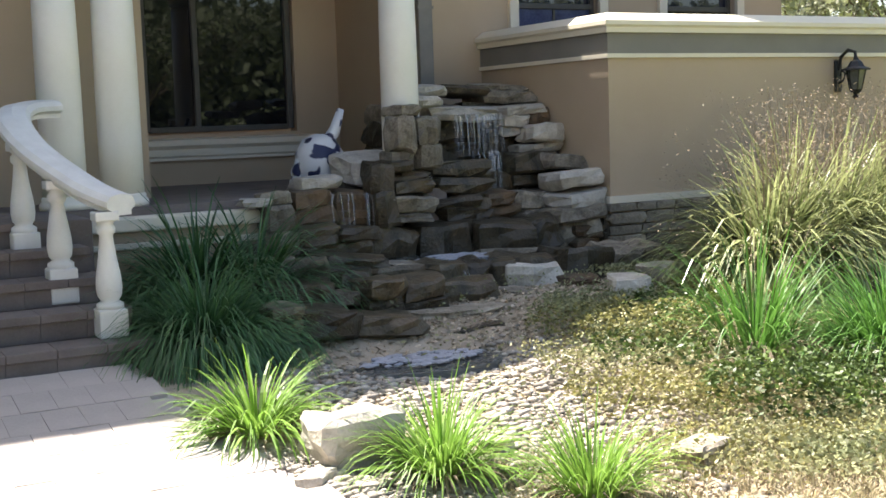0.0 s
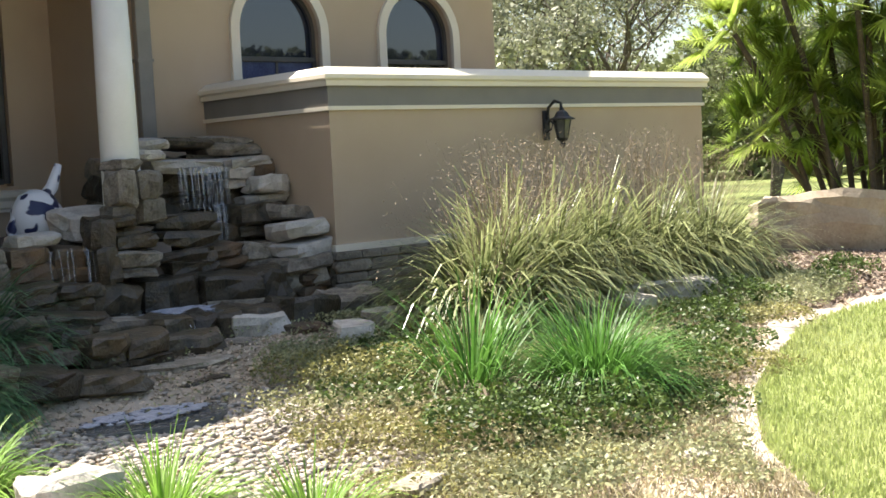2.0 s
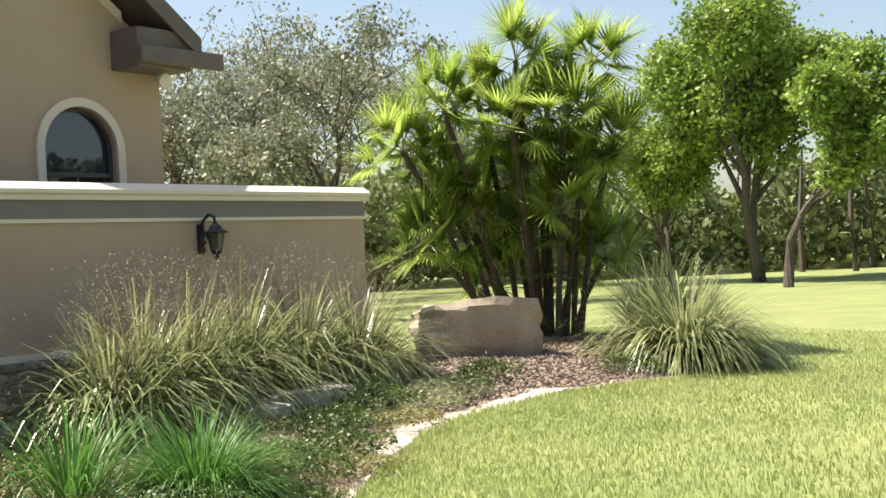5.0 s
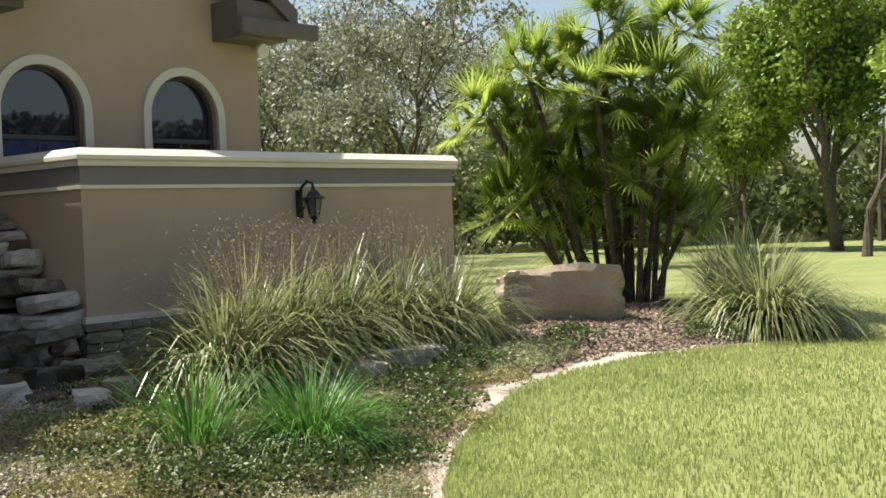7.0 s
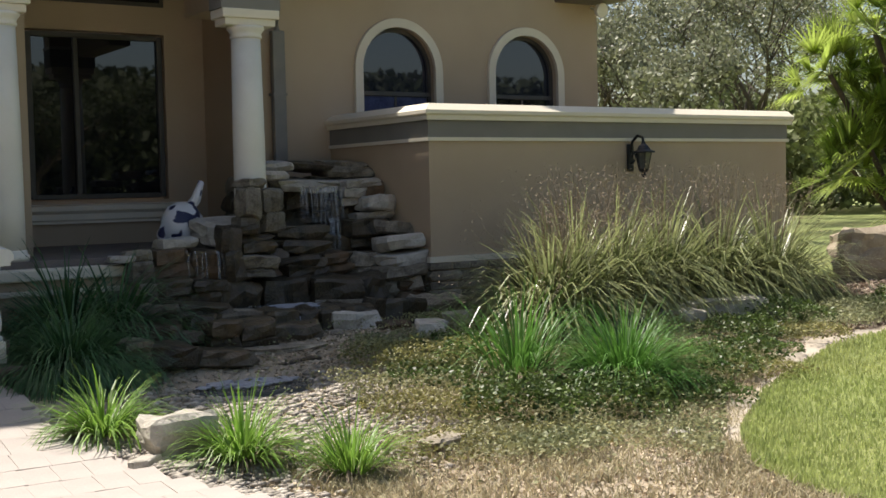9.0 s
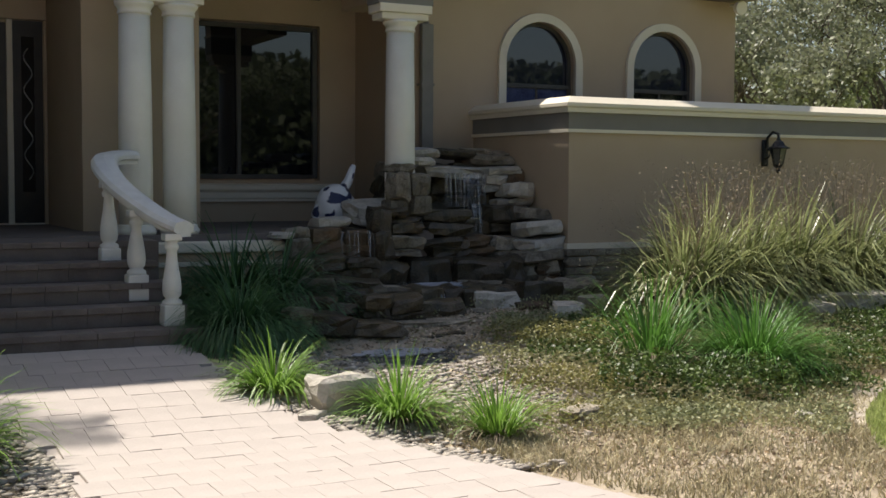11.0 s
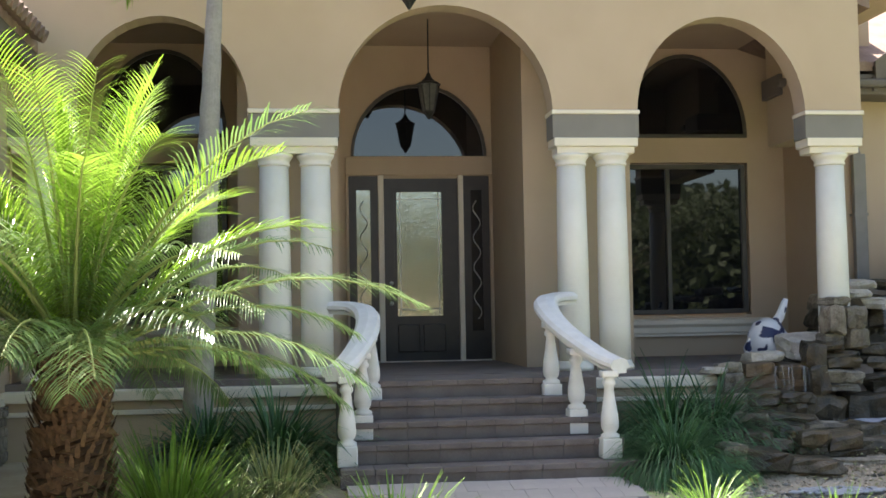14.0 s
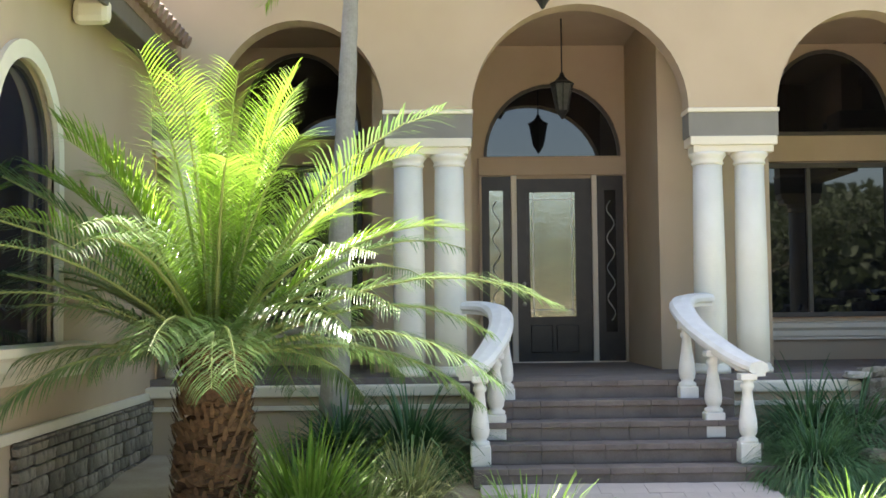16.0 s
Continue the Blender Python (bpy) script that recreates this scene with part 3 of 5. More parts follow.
balustrade([(1.45, -5.33, 0.54, 0.52, 1.28), (1.26, -4.85, 0.77, 0.7, 1.47), (1.13, -4.35, 0.98, 0.87, 1.72)],
           [(1.55, -5.36, 1.33), (1.4, -5.1, 1.43), (1.2, -4.6, 1.66), (1.14, -4.15, 1.86), (1.26, -3.75, 1.95), (1.52, -3.55, 1.97)])
balustrade([(-0.93, -5.33, 0.54, 0.52, 1.28), (-0.76, -4.85, 0.77, 0.7, 1.47), (-0.64, -4.35, 0.98, 0.87, 1.7)],
           [(-1.04, -5.36, 1.32), (-0.9, -5.1, 1.41), (-0.72, -4.6, 1.62), (-0.66, -4.15, 1.8), (-0.74, -3.75, 1.89), (-0.98, -3.55, 1.91)])

# ---- unseen top of the entrance front and roof behind, shaped for the ground shadow ----
def extruded(outline, y0, y1):
    bm = bmesh.new()
    f = [bm.verts.new((x, y0, z)) for x, z in outline]
    g = [bm.verts.new((x, y1, z)) for x, z in outline]
    bm.faces.new(f)
    bm.faces.new(g[::-1])
    for k in range(len(f)):
        bm.faces.new((f[k], f[(k + 1) % len(f)], g[(k + 1) % len(f)], g[k]))
    return bm


part("front_top", extruded([(-4.3, 5.45), (5.0, 5.45), (5.0, 5.55), (0.9, 7.0), (-4.3, 7.0)], FRONT, BACK), STUCCO, front)
roof = thing("main_roof", "brown tiled roof behind the entrance front", "roof", (0, 0, 0), "", "structure")
part("roof_slab", extruded([(-5.0, 6.8), (0.88, 6.8), (5.3, 5.3), (5.3, 5.44), (0.9, 6.97), (-5.0, 6.97)], BACK + 0.005, 9.3), ROOFTILE, roof)
tagged(part("wall_rear", box(-12, 16, 9.0, 9.3, 0, 6.0), STUCCO), "plain stucco rear wall of the house", "wall", kind="structure")

bm = bmesh.new()
vs = [bm.verts.new(v) for v in ((4.95, -1.8, 4.92), (7.7, -1.8, 4.92), (7.7, 1.4, 6.9), (4.95, 1.4, 6.9), (4.95, -1.8, 4.8), (7.7, -1.8, 4.8), (7.7, 1.4, 6.78), (4.95, 1.4, 6.78))]
for f in ((0, 1, 2, 3), (4, 5, 6, 7), (0, 1, 5, 4), (1, 2, 6, 5), (2, 3, 7, 6), (3, 0, 4, 7)):
    bm.faces.new([vs[i] for i in f])
part("valley_slope", bm, ROOFTILE, roof)

# ---- right wing with arched windows ----
WYF = -1.25
wing_open = [(7.13, 8.26, 2.2, 3.39, 3.957), (9.26, 10.38, 2.2, 3.39, 3.95)]
wing = part("wall_wing", arched_wall(6.12, 11.17, WYF, WYF + 0.25, 0.2, 4.75, wing_open), STUCCO)
tagged(wing, "tan stucco wing wall with two arched windows", "wall", kind="structure")
bm = bmesh.new()
g = [bm.verts.new(v) for v in ((6.12, WYF, 4.75), (11.17, WYF, 4.75), (8.645, WYF, 6.62), (6.12, WYF + 0.25, 4.75), (11.17, WYF + 0.25, 4.75), (8.645, WYF + 0.25, 6.62))]
for f in ((0, 1, 2), (3, 5, 4), (0, 2, 5, 3), (1, 4, 5, 2)):
    bm.faces.new([g[i] for i in f])
part("gable", bm, STUCCO, wing)
part("wing_side", box(10.92, 11.17, WYF + 0.252, 8.0, 0.2, 4.75), STUCCO, wing)
part("wing_side", box(6.122, 6.35, WYF + 0.252, 0.0, 0.2, 4.75), STUCCO, wing)
for i, (xa, xb, zb, zs, zt) in enumerate(wing_open):
    w = thing("window_%d" % (i + 3), "arched window with a thick cream stucco surround", "window", (0, 0, 0), "arched wing windows", "structure")
    part("surround", arch_ring(xa, xb, zs, zt, 0.115, WYF - 0.05, WYF + 0.02, 0.95), CREAM, w)
    part("frame", arch_ring(xa + 0.05, xb - 0.05, zs, zt - 0.05, 0.06, WYF + 0.08, WYF + 0.15, 1.16), BRONZE, w)
    part("pane", arch_pane(xa + 0.03, xb - 0.03, 2.22, zs, zt - 0.03, WYF + 0.12, 0.02), GLASSBLUE, w)
    part("cross_bar", box(xa + 0.05, xb - 0.05, WYF + 0.07, WYF + 0.13, 3.05, 3.11, 0.006), BRONZE, w)
    part("lower_pane", box(xa + 0.06, xb - 0.06, WYF + 0.1, WYF + 0.118, 2.24, 3.05), CURTAIN if i == 0 else GLASS, w)
    part("mullion", box((xa + xb) / 2 - 0.015, (xa + xb) / 2 + 0.015, WYF + 0.085, WYF + 0.119, 2.24, 3.05), BRONZE, w)
# added dark sheet: its colour stands for the unlit room
tagged(part("backing_panel", box(6.36, 10.9, -0.7, -0.65, 0.3, 4.6), DARKWOOD), "dark sheet standing in for the unlit room behind the wing windows", "wall", kind="structure")

wroof = thing("wing_roof", "dark gable roof with boxed eave returns", "roof", (8.645, WYF, 4.7), "", "structure")
for s in (-1, 1):
    bm = bmesh.new()
    x0, x1 = 0.0, 2.75 * s
    vs = [bm.verts.new(v) for v in ((x0, -0.6, 2.08), (x1, -0.6, 0.05), (x1, 9, 0.05), (x0, 9, 2.08), (x0, -0.6, 2.2), (x1, -0.6, 0.15), (x1, 9, 0.15), (x0, 9, 2.2))]
    for f in ((0, 1, 2, 3), (4, 5, 6, 7), (0, 1, 5, 4), (1, 2, 6, 5), (2, 3, 7, 6), (3, 0, 4, 7)):
        bm.faces.new([vs[i] for i in f])
    part("roof_slope", bm, ROOFDARK, wroof)
    a, b = (1.72, 2.62) if s > 0 else (-4.0, -1.45)
    ret = part("eave_return", box(a, b, -0.56, -0.002, -0.24 if s > 0 else -0.2, 0.28 if s > 0 else 0.06, 0.015), FASCIA, wroof)
    part("gutter", box(a - 0.03, b + (0.5 if s > 0 else 0.03), -0.68, -0.562, -0.2 if s > 0 else -0.12, 0.03 if s > 0 else -0.02, 0.03), FASCIA, ret)
    bm = bmesh.new()
    vs = [bm.verts.new(v) for y in (-0.64, -0.6) for v in ((0, y, 1.96), (x1, y, -0.07), (x1, y, 0.21), (0, y, 2.24))]
    for f in ((0, 1, 2, 3), (4, 5, 6, 7), (0, 1, 5, 4), (1, 2, 6, 5), (2, 3, 7, 6), (3, 0, 4, 7)):
        bm.faces.new([vs[i] for i in f])
    part("rake_fascia", bm, FASCIA, wroof)
    bm = bmesh.new()
    xe = 1.9 * s
    vs = [bm.verts.new(v) for y in (-0.05, -0.002) for v in ((0, y, 1.8), (xe, y, 0.4), (xe, y, 0.56), (0, y, 1.96))]
    for f in ((0, 1, 2, 3), (4, 5, 6, 7), (0, 1, 5, 4), (1, 2, 6, 5), (2, 3, 7, 6), (3, 0, 4, 7)):
        bm.faces.new([vs[i] for i in f])
    part("rake_trim", bm, CREAM, wroof)
    part("side_fascia", box(min(x1 - 0.02, x1 + 0.02), max(x1 - 0.02, x1 + 0.02), -0.62, 8.9, -0.16, 0.02), FASCIA, wroof)
flood = thing("flood_light", "round white security flood light under the eave", "lamp", (11.0, -1.45, 4.36))
part("head", lathe([(0.03, 0.0), (0.09, 0.03), (0.11, 0.1), (0.1, 0.12)], 18), WHITEPAINT, flood).matrix_basis = pose(0, -0.02, 0, 100, 0, 0)
part("arm", tube([(0, 0.0, 0), (0, 0.06, 0.03), (0, 0.12, 0.05)], 0.02, 8), WHITEPAINT, flood)

pipe = thing("downpipe", "grey metal rainwater downpipe beside the column", "downpipe", (5.86, -1.39, 0.4))
part("pipe", box(-0.085, 0.085, -0.05, 0.04, 0, 3.4, 0.012), DOWNPIPE, pipe)
part("upper_bend", tube([(0, 0, 3.38), (0.0, 0.0, 3.6), (-0.12, -0.1, 3.85), (-0.6, -0.6, 4.05)], 0.05, 10), DOWNPIPE, pipe)
for z in (0.9, 2.6):
    part("strap", box(-0.095, 0.095, -0.056, 0.086, z, z + 0.03), DOWNPIPE, pipe)

# ---- low garden wall ----
WX0, WX1, WY = 6.645, 12.58, -3.59
lw = thing("garden_wall", "tan stucco garden wall with grey band and cream coping", "wall", (0, 0, 0), "", "structure")
part("wall_body", box(WX0, WX1, WY, WY + 0.3, 0.1, 2.6), STUCCO, lw)
part("wall_body", box(WX0, WX0 + 0.3, WY + 0.3, WYF, 0.1, 2.6), STUCCO, lw)
part("wall_body", box(WX1 - 0.3, WX1, WY + 0.3, -1.6, 0.1, 2.6), STUCCO, lw)
for nm, lo, hi, out, m in (("grey_band", 2.385, 2.58, 0.012, GREYBAND), ("thin_moulding", 2.345, 2.385, 0.03, CREAM), ("base_moulding", 0.965, 1.03, 0.04, CREAM)):
    part(nm, box(WX0 - out, WX1 + out, WY - out, WY, lo, hi), m, lw)
    part(nm, box(WX0 - out, WX0, WY, WYF, lo, hi), m, lw)
bm = sweep([(WX0 + 0.15, WYF, 2.582), (WX0 + 0.15, WY + 0.15, 2.582), (WX1 + 0.08, WY + 0.15, 2.582)], [(-0.2, 0.0), (-0.2, 0.05), (-0.23, 0.07), (-0.23, 0.11), (-0.12, 0.19), (0.12, 0.19), (0.23, 0.11), (0.23, 0.07), (0.2, 0.05), (0.2, 0.0)])
part("coping", bm, CREAM, lw)


def irregular(w, d, h, seed, cuts=2, rough=0.12):
    """A rough block of stone."""
    bm = bmesh.new()
    bmesh.ops.create_cube(bm, size=1.0)
    bmesh.ops.bevel(bm, geom=bm.edges[:], offset=0.09, segments=1, affect="EDGES")
    bmesh.ops.subdivide_edges(bm, edges=[e for e in bm.edges if e.calc_length() > 0.4], cuts=cuts, use_grid_fill=True)
    k = seed * 7.31
    for v in bm.verts:
        n3 = noise.noise_vector(v.co * 1.6 + Vector((k, k * 0.7, -k))) * rough * 1.3 + noise.noise_vector(v.co * 5 + Vector((k, -k, k))) * rough * 0.7
        v.co += n3
        v.co.x *= 1 + 0.18 * noise.noise((k, v.co.z * 2, 3.0))
        v.co = Vector((v.co.x * w, v.co.y * d, v.co.z * h))
    bmesh.ops.triangulate(bm, faces=bm.faces[:])
    return bm


def slabby(w, d, h, seed):
    """A quarried slab: flat bedding faces, broken sides, chipped corners."""
    bm = bmesh.new()
    k = seed * 3.17
    n, rings = 13, []
    for lev, inset in ((-0.5, 0.9), (-0.36, 1.0), (0.05, 1.02), (0.38, 0.985), (0.5, 0.9)):
        ring = []
        for i in range(n):
            a = 2 * math.pi * (i + 0.5 * noise.noise((k, i * 1.7, 0.2))) / n
            ca, sa = math.cos(a), math.sin(a)
            q = 0.5 * inset / max(abs(ca), abs(sa)) ** 0.92
            q *= 1 + 0.24 * noise.noise((ca * 1.5 + k, sa * 1.5, lev * 1.3)) + 0.13 * noise.noise((ca * 4 + k, sa * 4, lev * 6))
            zz = lev + 0.2 * noise.noise((ca * 1.1, sa * 1.1 + k, lev * 1.2))
            ring.append(bm.verts.new((q * ca * w, q * sa * d, zz * h)))
        rings.append(ring)
    for a, b in zip(rings, rings[1:]):
        for i in range(n):
            bm.faces.new((a[i], a[(i + 1) % n], b[(i + 1) % n], b[i]))
    for ring, lev in ((rings[0], -0.5), (rings[-1], 0.5)):
        c = bm.verts.new((0, 0, lev * h * 1.04))
        for i in range(n):
            bm.faces.new((ring[i], ring[(i + 1) % n], c))
    return bm


def veneer(parent, axis, a0, a1, z0, z1, plane, out, seed, cover=1.0):
    """Rows of ledge stones on a wall foot, each its own piece."""
    r = random.Random(seed)
    z = z0
    while z < z1 - 0.03:
        h = min(r.uniform(0.07, 0.16), z1 - z)
        a = a0
        while a < a1 - 0.02:
            w = min(r.uniform(0.14, 0.45), a1 - a)
            if a1 - a - w < 0.1:
                w = a1 - a
            if axis == "x":
                ob = part("stone", irregular(w - 0.012, 0.07, h - 0.01, r.random() * 50, 1, 0.06), LEDGE, parent)
                ob.location = (a + w / 2, plane - out * (0.03 + 0.02 * r.random()), z + h / 2)
            else:
                ob = part("stone", irregular(0.07, w - 0.012, h - 0.01, r.random() * 50, 1, 0.06), LEDGE, parent)
                ob.location = (plane - out * (0.03 + 0.02 * r.random()), a + w / 2, z + h / 2)
            a += w
        z += h


veneer(lw, "x", WX0 - 0.06, 9.2, 0.36, 0.965, WY, 1, 3)
veneer(lw, "y", WY, -2.6, 0.36, 0.965, WX0, 1, 8)


def lantern(name, label, place):
    """A wall lantern on a scrolled bracket, facing -y."""
    l = thing(name, label, "lamp", place)
    part("back_plate", box(-0.055, 0.055, -0.03, 0.0, -0.17, 0.17, 0.02), BLACKMETAL, l)
    part("bracket", tube([(0, -0.02, 0.06), (0.0, -0.06, 0.2), (0.0, -0.16, 0.27), (0.0, -0.25, 0.24), (0, -0.26, 0.17)], 0.018, 8), BLACKMETAL, l)
    part("scroll", tube([(0, -0.02, -0.08), (0, -0.09, -0.05), (0, -0.12, 0.02), (0, -0.07, 0.06), (0, -0.05, 0.0)], 0.012, 6), BLACKMETAL, l)
    part("roof_cap", lathe([(0.15, 0.05), (0.15, 0.065), (0.09, 0.09), (0.06, 0.14), (0.03, 0.16), (0.025, 0.19)], 6, (0, -0.26, 0)), BLACKMETAL, l)
    cg = part("glass_body", lathe([(0.06, -0.15), (0.1, 0.05)], 6, (0, -0.26, 0)), LAMPGLASS, l)
    for k in range(6):
        c, s = math.cos(math.pi * k / 3), math.sin(math.pi * k / 3)
        part("glass_bar", tube([(0.062 * c, -0.26 + 0.062 * s, -0.15), (0.102 * c, -0.26 + 0.102 * s, 0.05)], 0.007, 5), BLACKMETAL, cg)
    part("finial", lathe([(0.07, -0.15), (0.05, -0.18), (0.02, -0.2), (0.035, -0.22), (0.008, -0.26)], 10, (0, -0.26, 0)), BLACKMETAL, l)
    return l


lantern("wall_lantern", "black iron wall lantern with a scrolled bracket", (9.66, WY, 2.14))


def pendant(place, drop, label):
    l = thing("pendant_lantern", label, "lamp", place, "hanging lanterns")
    part("chain", tube([(0, 0, 0.26), (0, 0, drop)], 0.009, 6), BLACKMETAL, l)
    part("roof_cap", lathe([(0.15, 0.12), (0.15, 0.14), (0.09, 0.17), (0.04, 0.22), (0.02, 0.27)], 8), BLACKMETAL, l)
    cg = part("glass_body", lathe([(0.07, -0.2), (0.13, 0.12)], 8), LAMPGLASS, l)
    for k in range(8):
        c, s = math.cos(math.pi * k / 4), math.sin(math.pi * k / 4)
        part("glass_bar", tube([(0.072 * c, 0.072 * s, -0.2), (0.132 * c, 0.132 * s, 0.12)], 0.008, 5), BLACKMETAL, cg)
    part("finial", lathe([(0.08, -0.2), (0.05, -0.24), (0.015, -0.3)], 8), BLACKMETAL, l)
    return l


pendant((0.29, -1.5, 4.52), 1.24, "black and glass lantern hung in the entry arch")
pendant((-0.14, -3.55, 5.36), 0.4, "black and glass lantern hung from an iron bracket")
part("bracket", tube([(-0.14, -3.25, 5.8), (-0.14, -3.4, 5.82), (-0.14, -3.55, 5.77)], 0.016, 8), BLACKMETAL, wall_bracket := thing("lantern_bracket", "black iron bracket on the stucco above the arch", "bracket"))

# ---- left wing ----
# added out of view to block sun from the west side
tagged(part("wall_west", box(-4.6, -4.302, -3.0, 9.0, 0.0, 6.79), STUCCO), "unseen stucco wall added to keep sun out of the porch", "wall", kind="structure")
lwing = thing("west_wing", "tan stucco side wing with an arched window", "wall", (0, 0, 0), "", "structure")
bm = arched_wall(-12.0, -3.1, 0, 0.25, 0.2, 4.9, [(-8.0, -6.62, 1.66, 3.1, 3.75)])
ww = part("wing_wall", bm, STUCCO, lwing)
ww.matrix_basis = Matrix(((0, -1, 0, -4.3), (1, 0, 0, 0), (0, 0, 1, 0), (0, 0, 0, 1)))
wn5 = thing("window_5", "arched side window with cream surround and heavy sill", "window", (0, 0, 0), "", "structure")
turn = Matrix(((0, -1, 0, -4.3), (1, 0, 0, 0), (0, 0, 1, 0), (0, 0, 0, 1)))
for nm, bmx, m in (("surround", arch_ring(-8.0, -6.62, 3.1, 3.75, 0.13, -0.04, 0.02, 1.44), CREAM),
                   ("frame", arch_ring(-7.95, -6.67, 3.1, 3.7, 0.05, 0.05, 0.12, 1.44), BRONZE),
                   ("pane", arch_pane(-7.97, -6.65, 1.66, 3.1, 3.72, 0.08, 0.02), GLASSBLUE),
                   ("sill", sweep([(-8.3, 0, 1.4), (-5.9, 0, 1.4)], [(0.0, 0.0), (0.05, 0.0), (0.05, 0.05), (0.09, 0.1), (0.09, 0.17), (0.14, 0.2), (0.14, 0.26), (0.0, 0.28)]), CREAM)):
    part(nm, bmx, m, wn5).matrix_basis = turn
part("base_course", box(-4.3, -4.25, -11.9, -3.5, 1.0, 1.08, 0.01), CREAM, lwing)
# another added sheet, dark like the unlit room it replaces
tagged(part("garage_backing", box(-4.75, -4.7, -9.0, -5.5, 1.0, 4.6), DARKWOOD), "dark sheet standing in for the unlit room behind the side window", "wall", kind="structure")
veneer(lwing, "y", -7.6, -3.5, 0.36, 1.0, -4.3, -1, 21)
weave = thing("west_eave", "deep grey-brown boxed eave with recessed lights", "roof", (0, 0, 0), "", "structure")
part("soffit", box(-4.3, -4.03, -12, -3.3, 4.5, 4.56), FASCIA, weave)
part("fascia", box(-4.03, -3.99, -12, -3.3, 4.42, 4.7, 0.01), FASCIA, weave)
part("recessed_light", lathe([(0.09, 0.0), (0.1, 0.012), (0.07, 0.02)], 18, (-4.16, -6.6, 4.485)), WHITEPAINT, weave)
part("corbel", box(-4.29, -3.98, -6.25, -6.1, 4.28, 4.498, 0.06), CREAM, weave)
bm = bmesh.new()
vs = [bm.verts.new(v) for v in ((-3.98, -12, 4.72), (-3.98, -3.3, 4.72), (-8, -3.3, 6.75), (-8, -12, 6.75), (-3.98, -12, 4.6), (-3.98, -3.3, 4.6), (-8, -3.3, 6.63), (-8, -12, 6.63))]
for f in ((0, 1, 2, 3), (4, 5, 6, 7), (0, 1, 5, 4), (1, 2, 6, 5), (2, 3, 7, 6), (3, 0, 4, 7)):
    bm.faces.new([vs[i] for i in f])
wr = part("roof_slab", bm, ROOFTILE, weave)
tile_bm = bmesh.new()
bmesh.ops.create_cone(tile_bm, segments=8, radius1=0.07, radius2=0.08, depth=0.42, cap_ends=True)
tile_me = bpy.data.meshes.new("roof_tile")
tile_bm.to_mesh(tile_me)
tile_bm.free()
tile_me.materials.append(ROOFTILE)
for i in range(6):
    for j in range(26):
        ob = new("roof_tile", tile_me)
        ob.parent = wr
        ob.matrix_basis = Matrix.Translation((-4.02 - i * 0.36, -8.4 + j * 0.19, 4.79 + i * 0.178)) @ Euler((0, radians(-63.7), 0)).to_matrix().to_4x4()

# ---- rock waterfall (rows: x, front y, z, width, height, kind of stone) ----
ROCKS_A = [(5.27, -2.60, 2.10, 0.33, 0.10, "P"), (5.04, -2.90, 1.99, 0.38, 0.09, "P"), (4.58, -3.45, 1.90, 0.23, 0.09, "L"), (4.52, -3.50, 1.62, 0.23, 0.45, "L"), (4.77, -3.45, 1.61, 0.27, 0.46, "L"), (5.82, -2.30, 2.10, 0.63, 0.08, "W"), (6.42, -2.20, 2.12, 0.45, 0.09, "L"), (6.42, -2.30, 2.03, 0.66, 0.12, "L"), (5.77, -2.45, 1.88, 0.77, 0.13, "P"), (5.92, -2.15, 1.61, 0.65, 0.41, "W"), (6.17, -2.40, 1.54, 0.32, 0.35, "W"), (6.34, -2.60, 1.89, 0.49, 0.10, "P"), (6.27, -2.60, 1.74, 0.31, 0.20, "P"), (6.54, -2.60, 1.80, 0.25, 0.18, "R"), (6.46, -2.90, 1.65, 0.38, 0.17, "P"), (6.46, -2.80, 1.50, 0.45, 0.10, "P")]
ROCKS_B = [(6.28, -2.90, 1.29, 0.65, 0.34, "W"), (6.50, -3.20, 1.36, 0.41, 0.13, "L"), (6.40, -3.55, 1.21, 0.50, 0.15, "P"), (6.38, -3.60, 1.03, 0.51, 0.13, "P"), (5.20, -3.30, 1.28, 0.61, 0.28, "W"), (4.54, -3.55, 1.28, 0.47, 0.20, "W"), (4.25, -3.60, 1.19, 0.22, 0.52, "W"), (4.52, -3.60, 1.05, 0.50, 0.21, "L"), (5.13, -3.40, 1.00, 0.54, 0.22, "W"), (5.60, -3.40, 1.01, 0.46, 0.24, "R"), (6.09, -3.30, 0.97, 0.47, 0.24, "L"), (6.30, -3.70, 0.89, 0.54, 0.13, "L"), (5.60, -3.50, 0.75, 0.44, 0.21, "L"), (5.99, -3.60, 0.70, 0.55, 0.25, "L"), (6.31, -3.70, 0.69, 0.31, 0.20, "R"), (5.46, -3.92, 0.60, 0.85, 0.07, "L")]
ROCKS_C = [(5.96, -4.23, 0.51, 0.36, 0.21, "L"), (5.15, -4.58, 0.49, 0.56, 0.18, "P"), (4.83, -4.91, 0.38, 0.28, 0.11, "L"), (5.47, -4.83, 0.39, 0.42, 0.20, "R"), (5.59, -4.86, 0.30, 0.20, 0.09, "L"), (6.11, -4.67, 0.37, 0.58, 0.18, "L"), (3.79, -3.30, 1.30, 0.37, 0.10, "P"), (3.65, -3.40, 1.10, 0.41, 0.30, "R"), (4.06, -3.40, 1.07, 0.46, 0.30, "R"), (3.52, -3.83, 0.85, 0.37, 0.24, "W"), (3.87, -3.83, 0.82, 0.38, 0.24, "W"), (3.28, -3.60, 1.20, 0.26, 0.11, "L"), (3.25, -3.83, 0.95, 0.26, 0.40, "L"), (3.09, -3.70, 1.19, 0.24, 0.06, "P")]
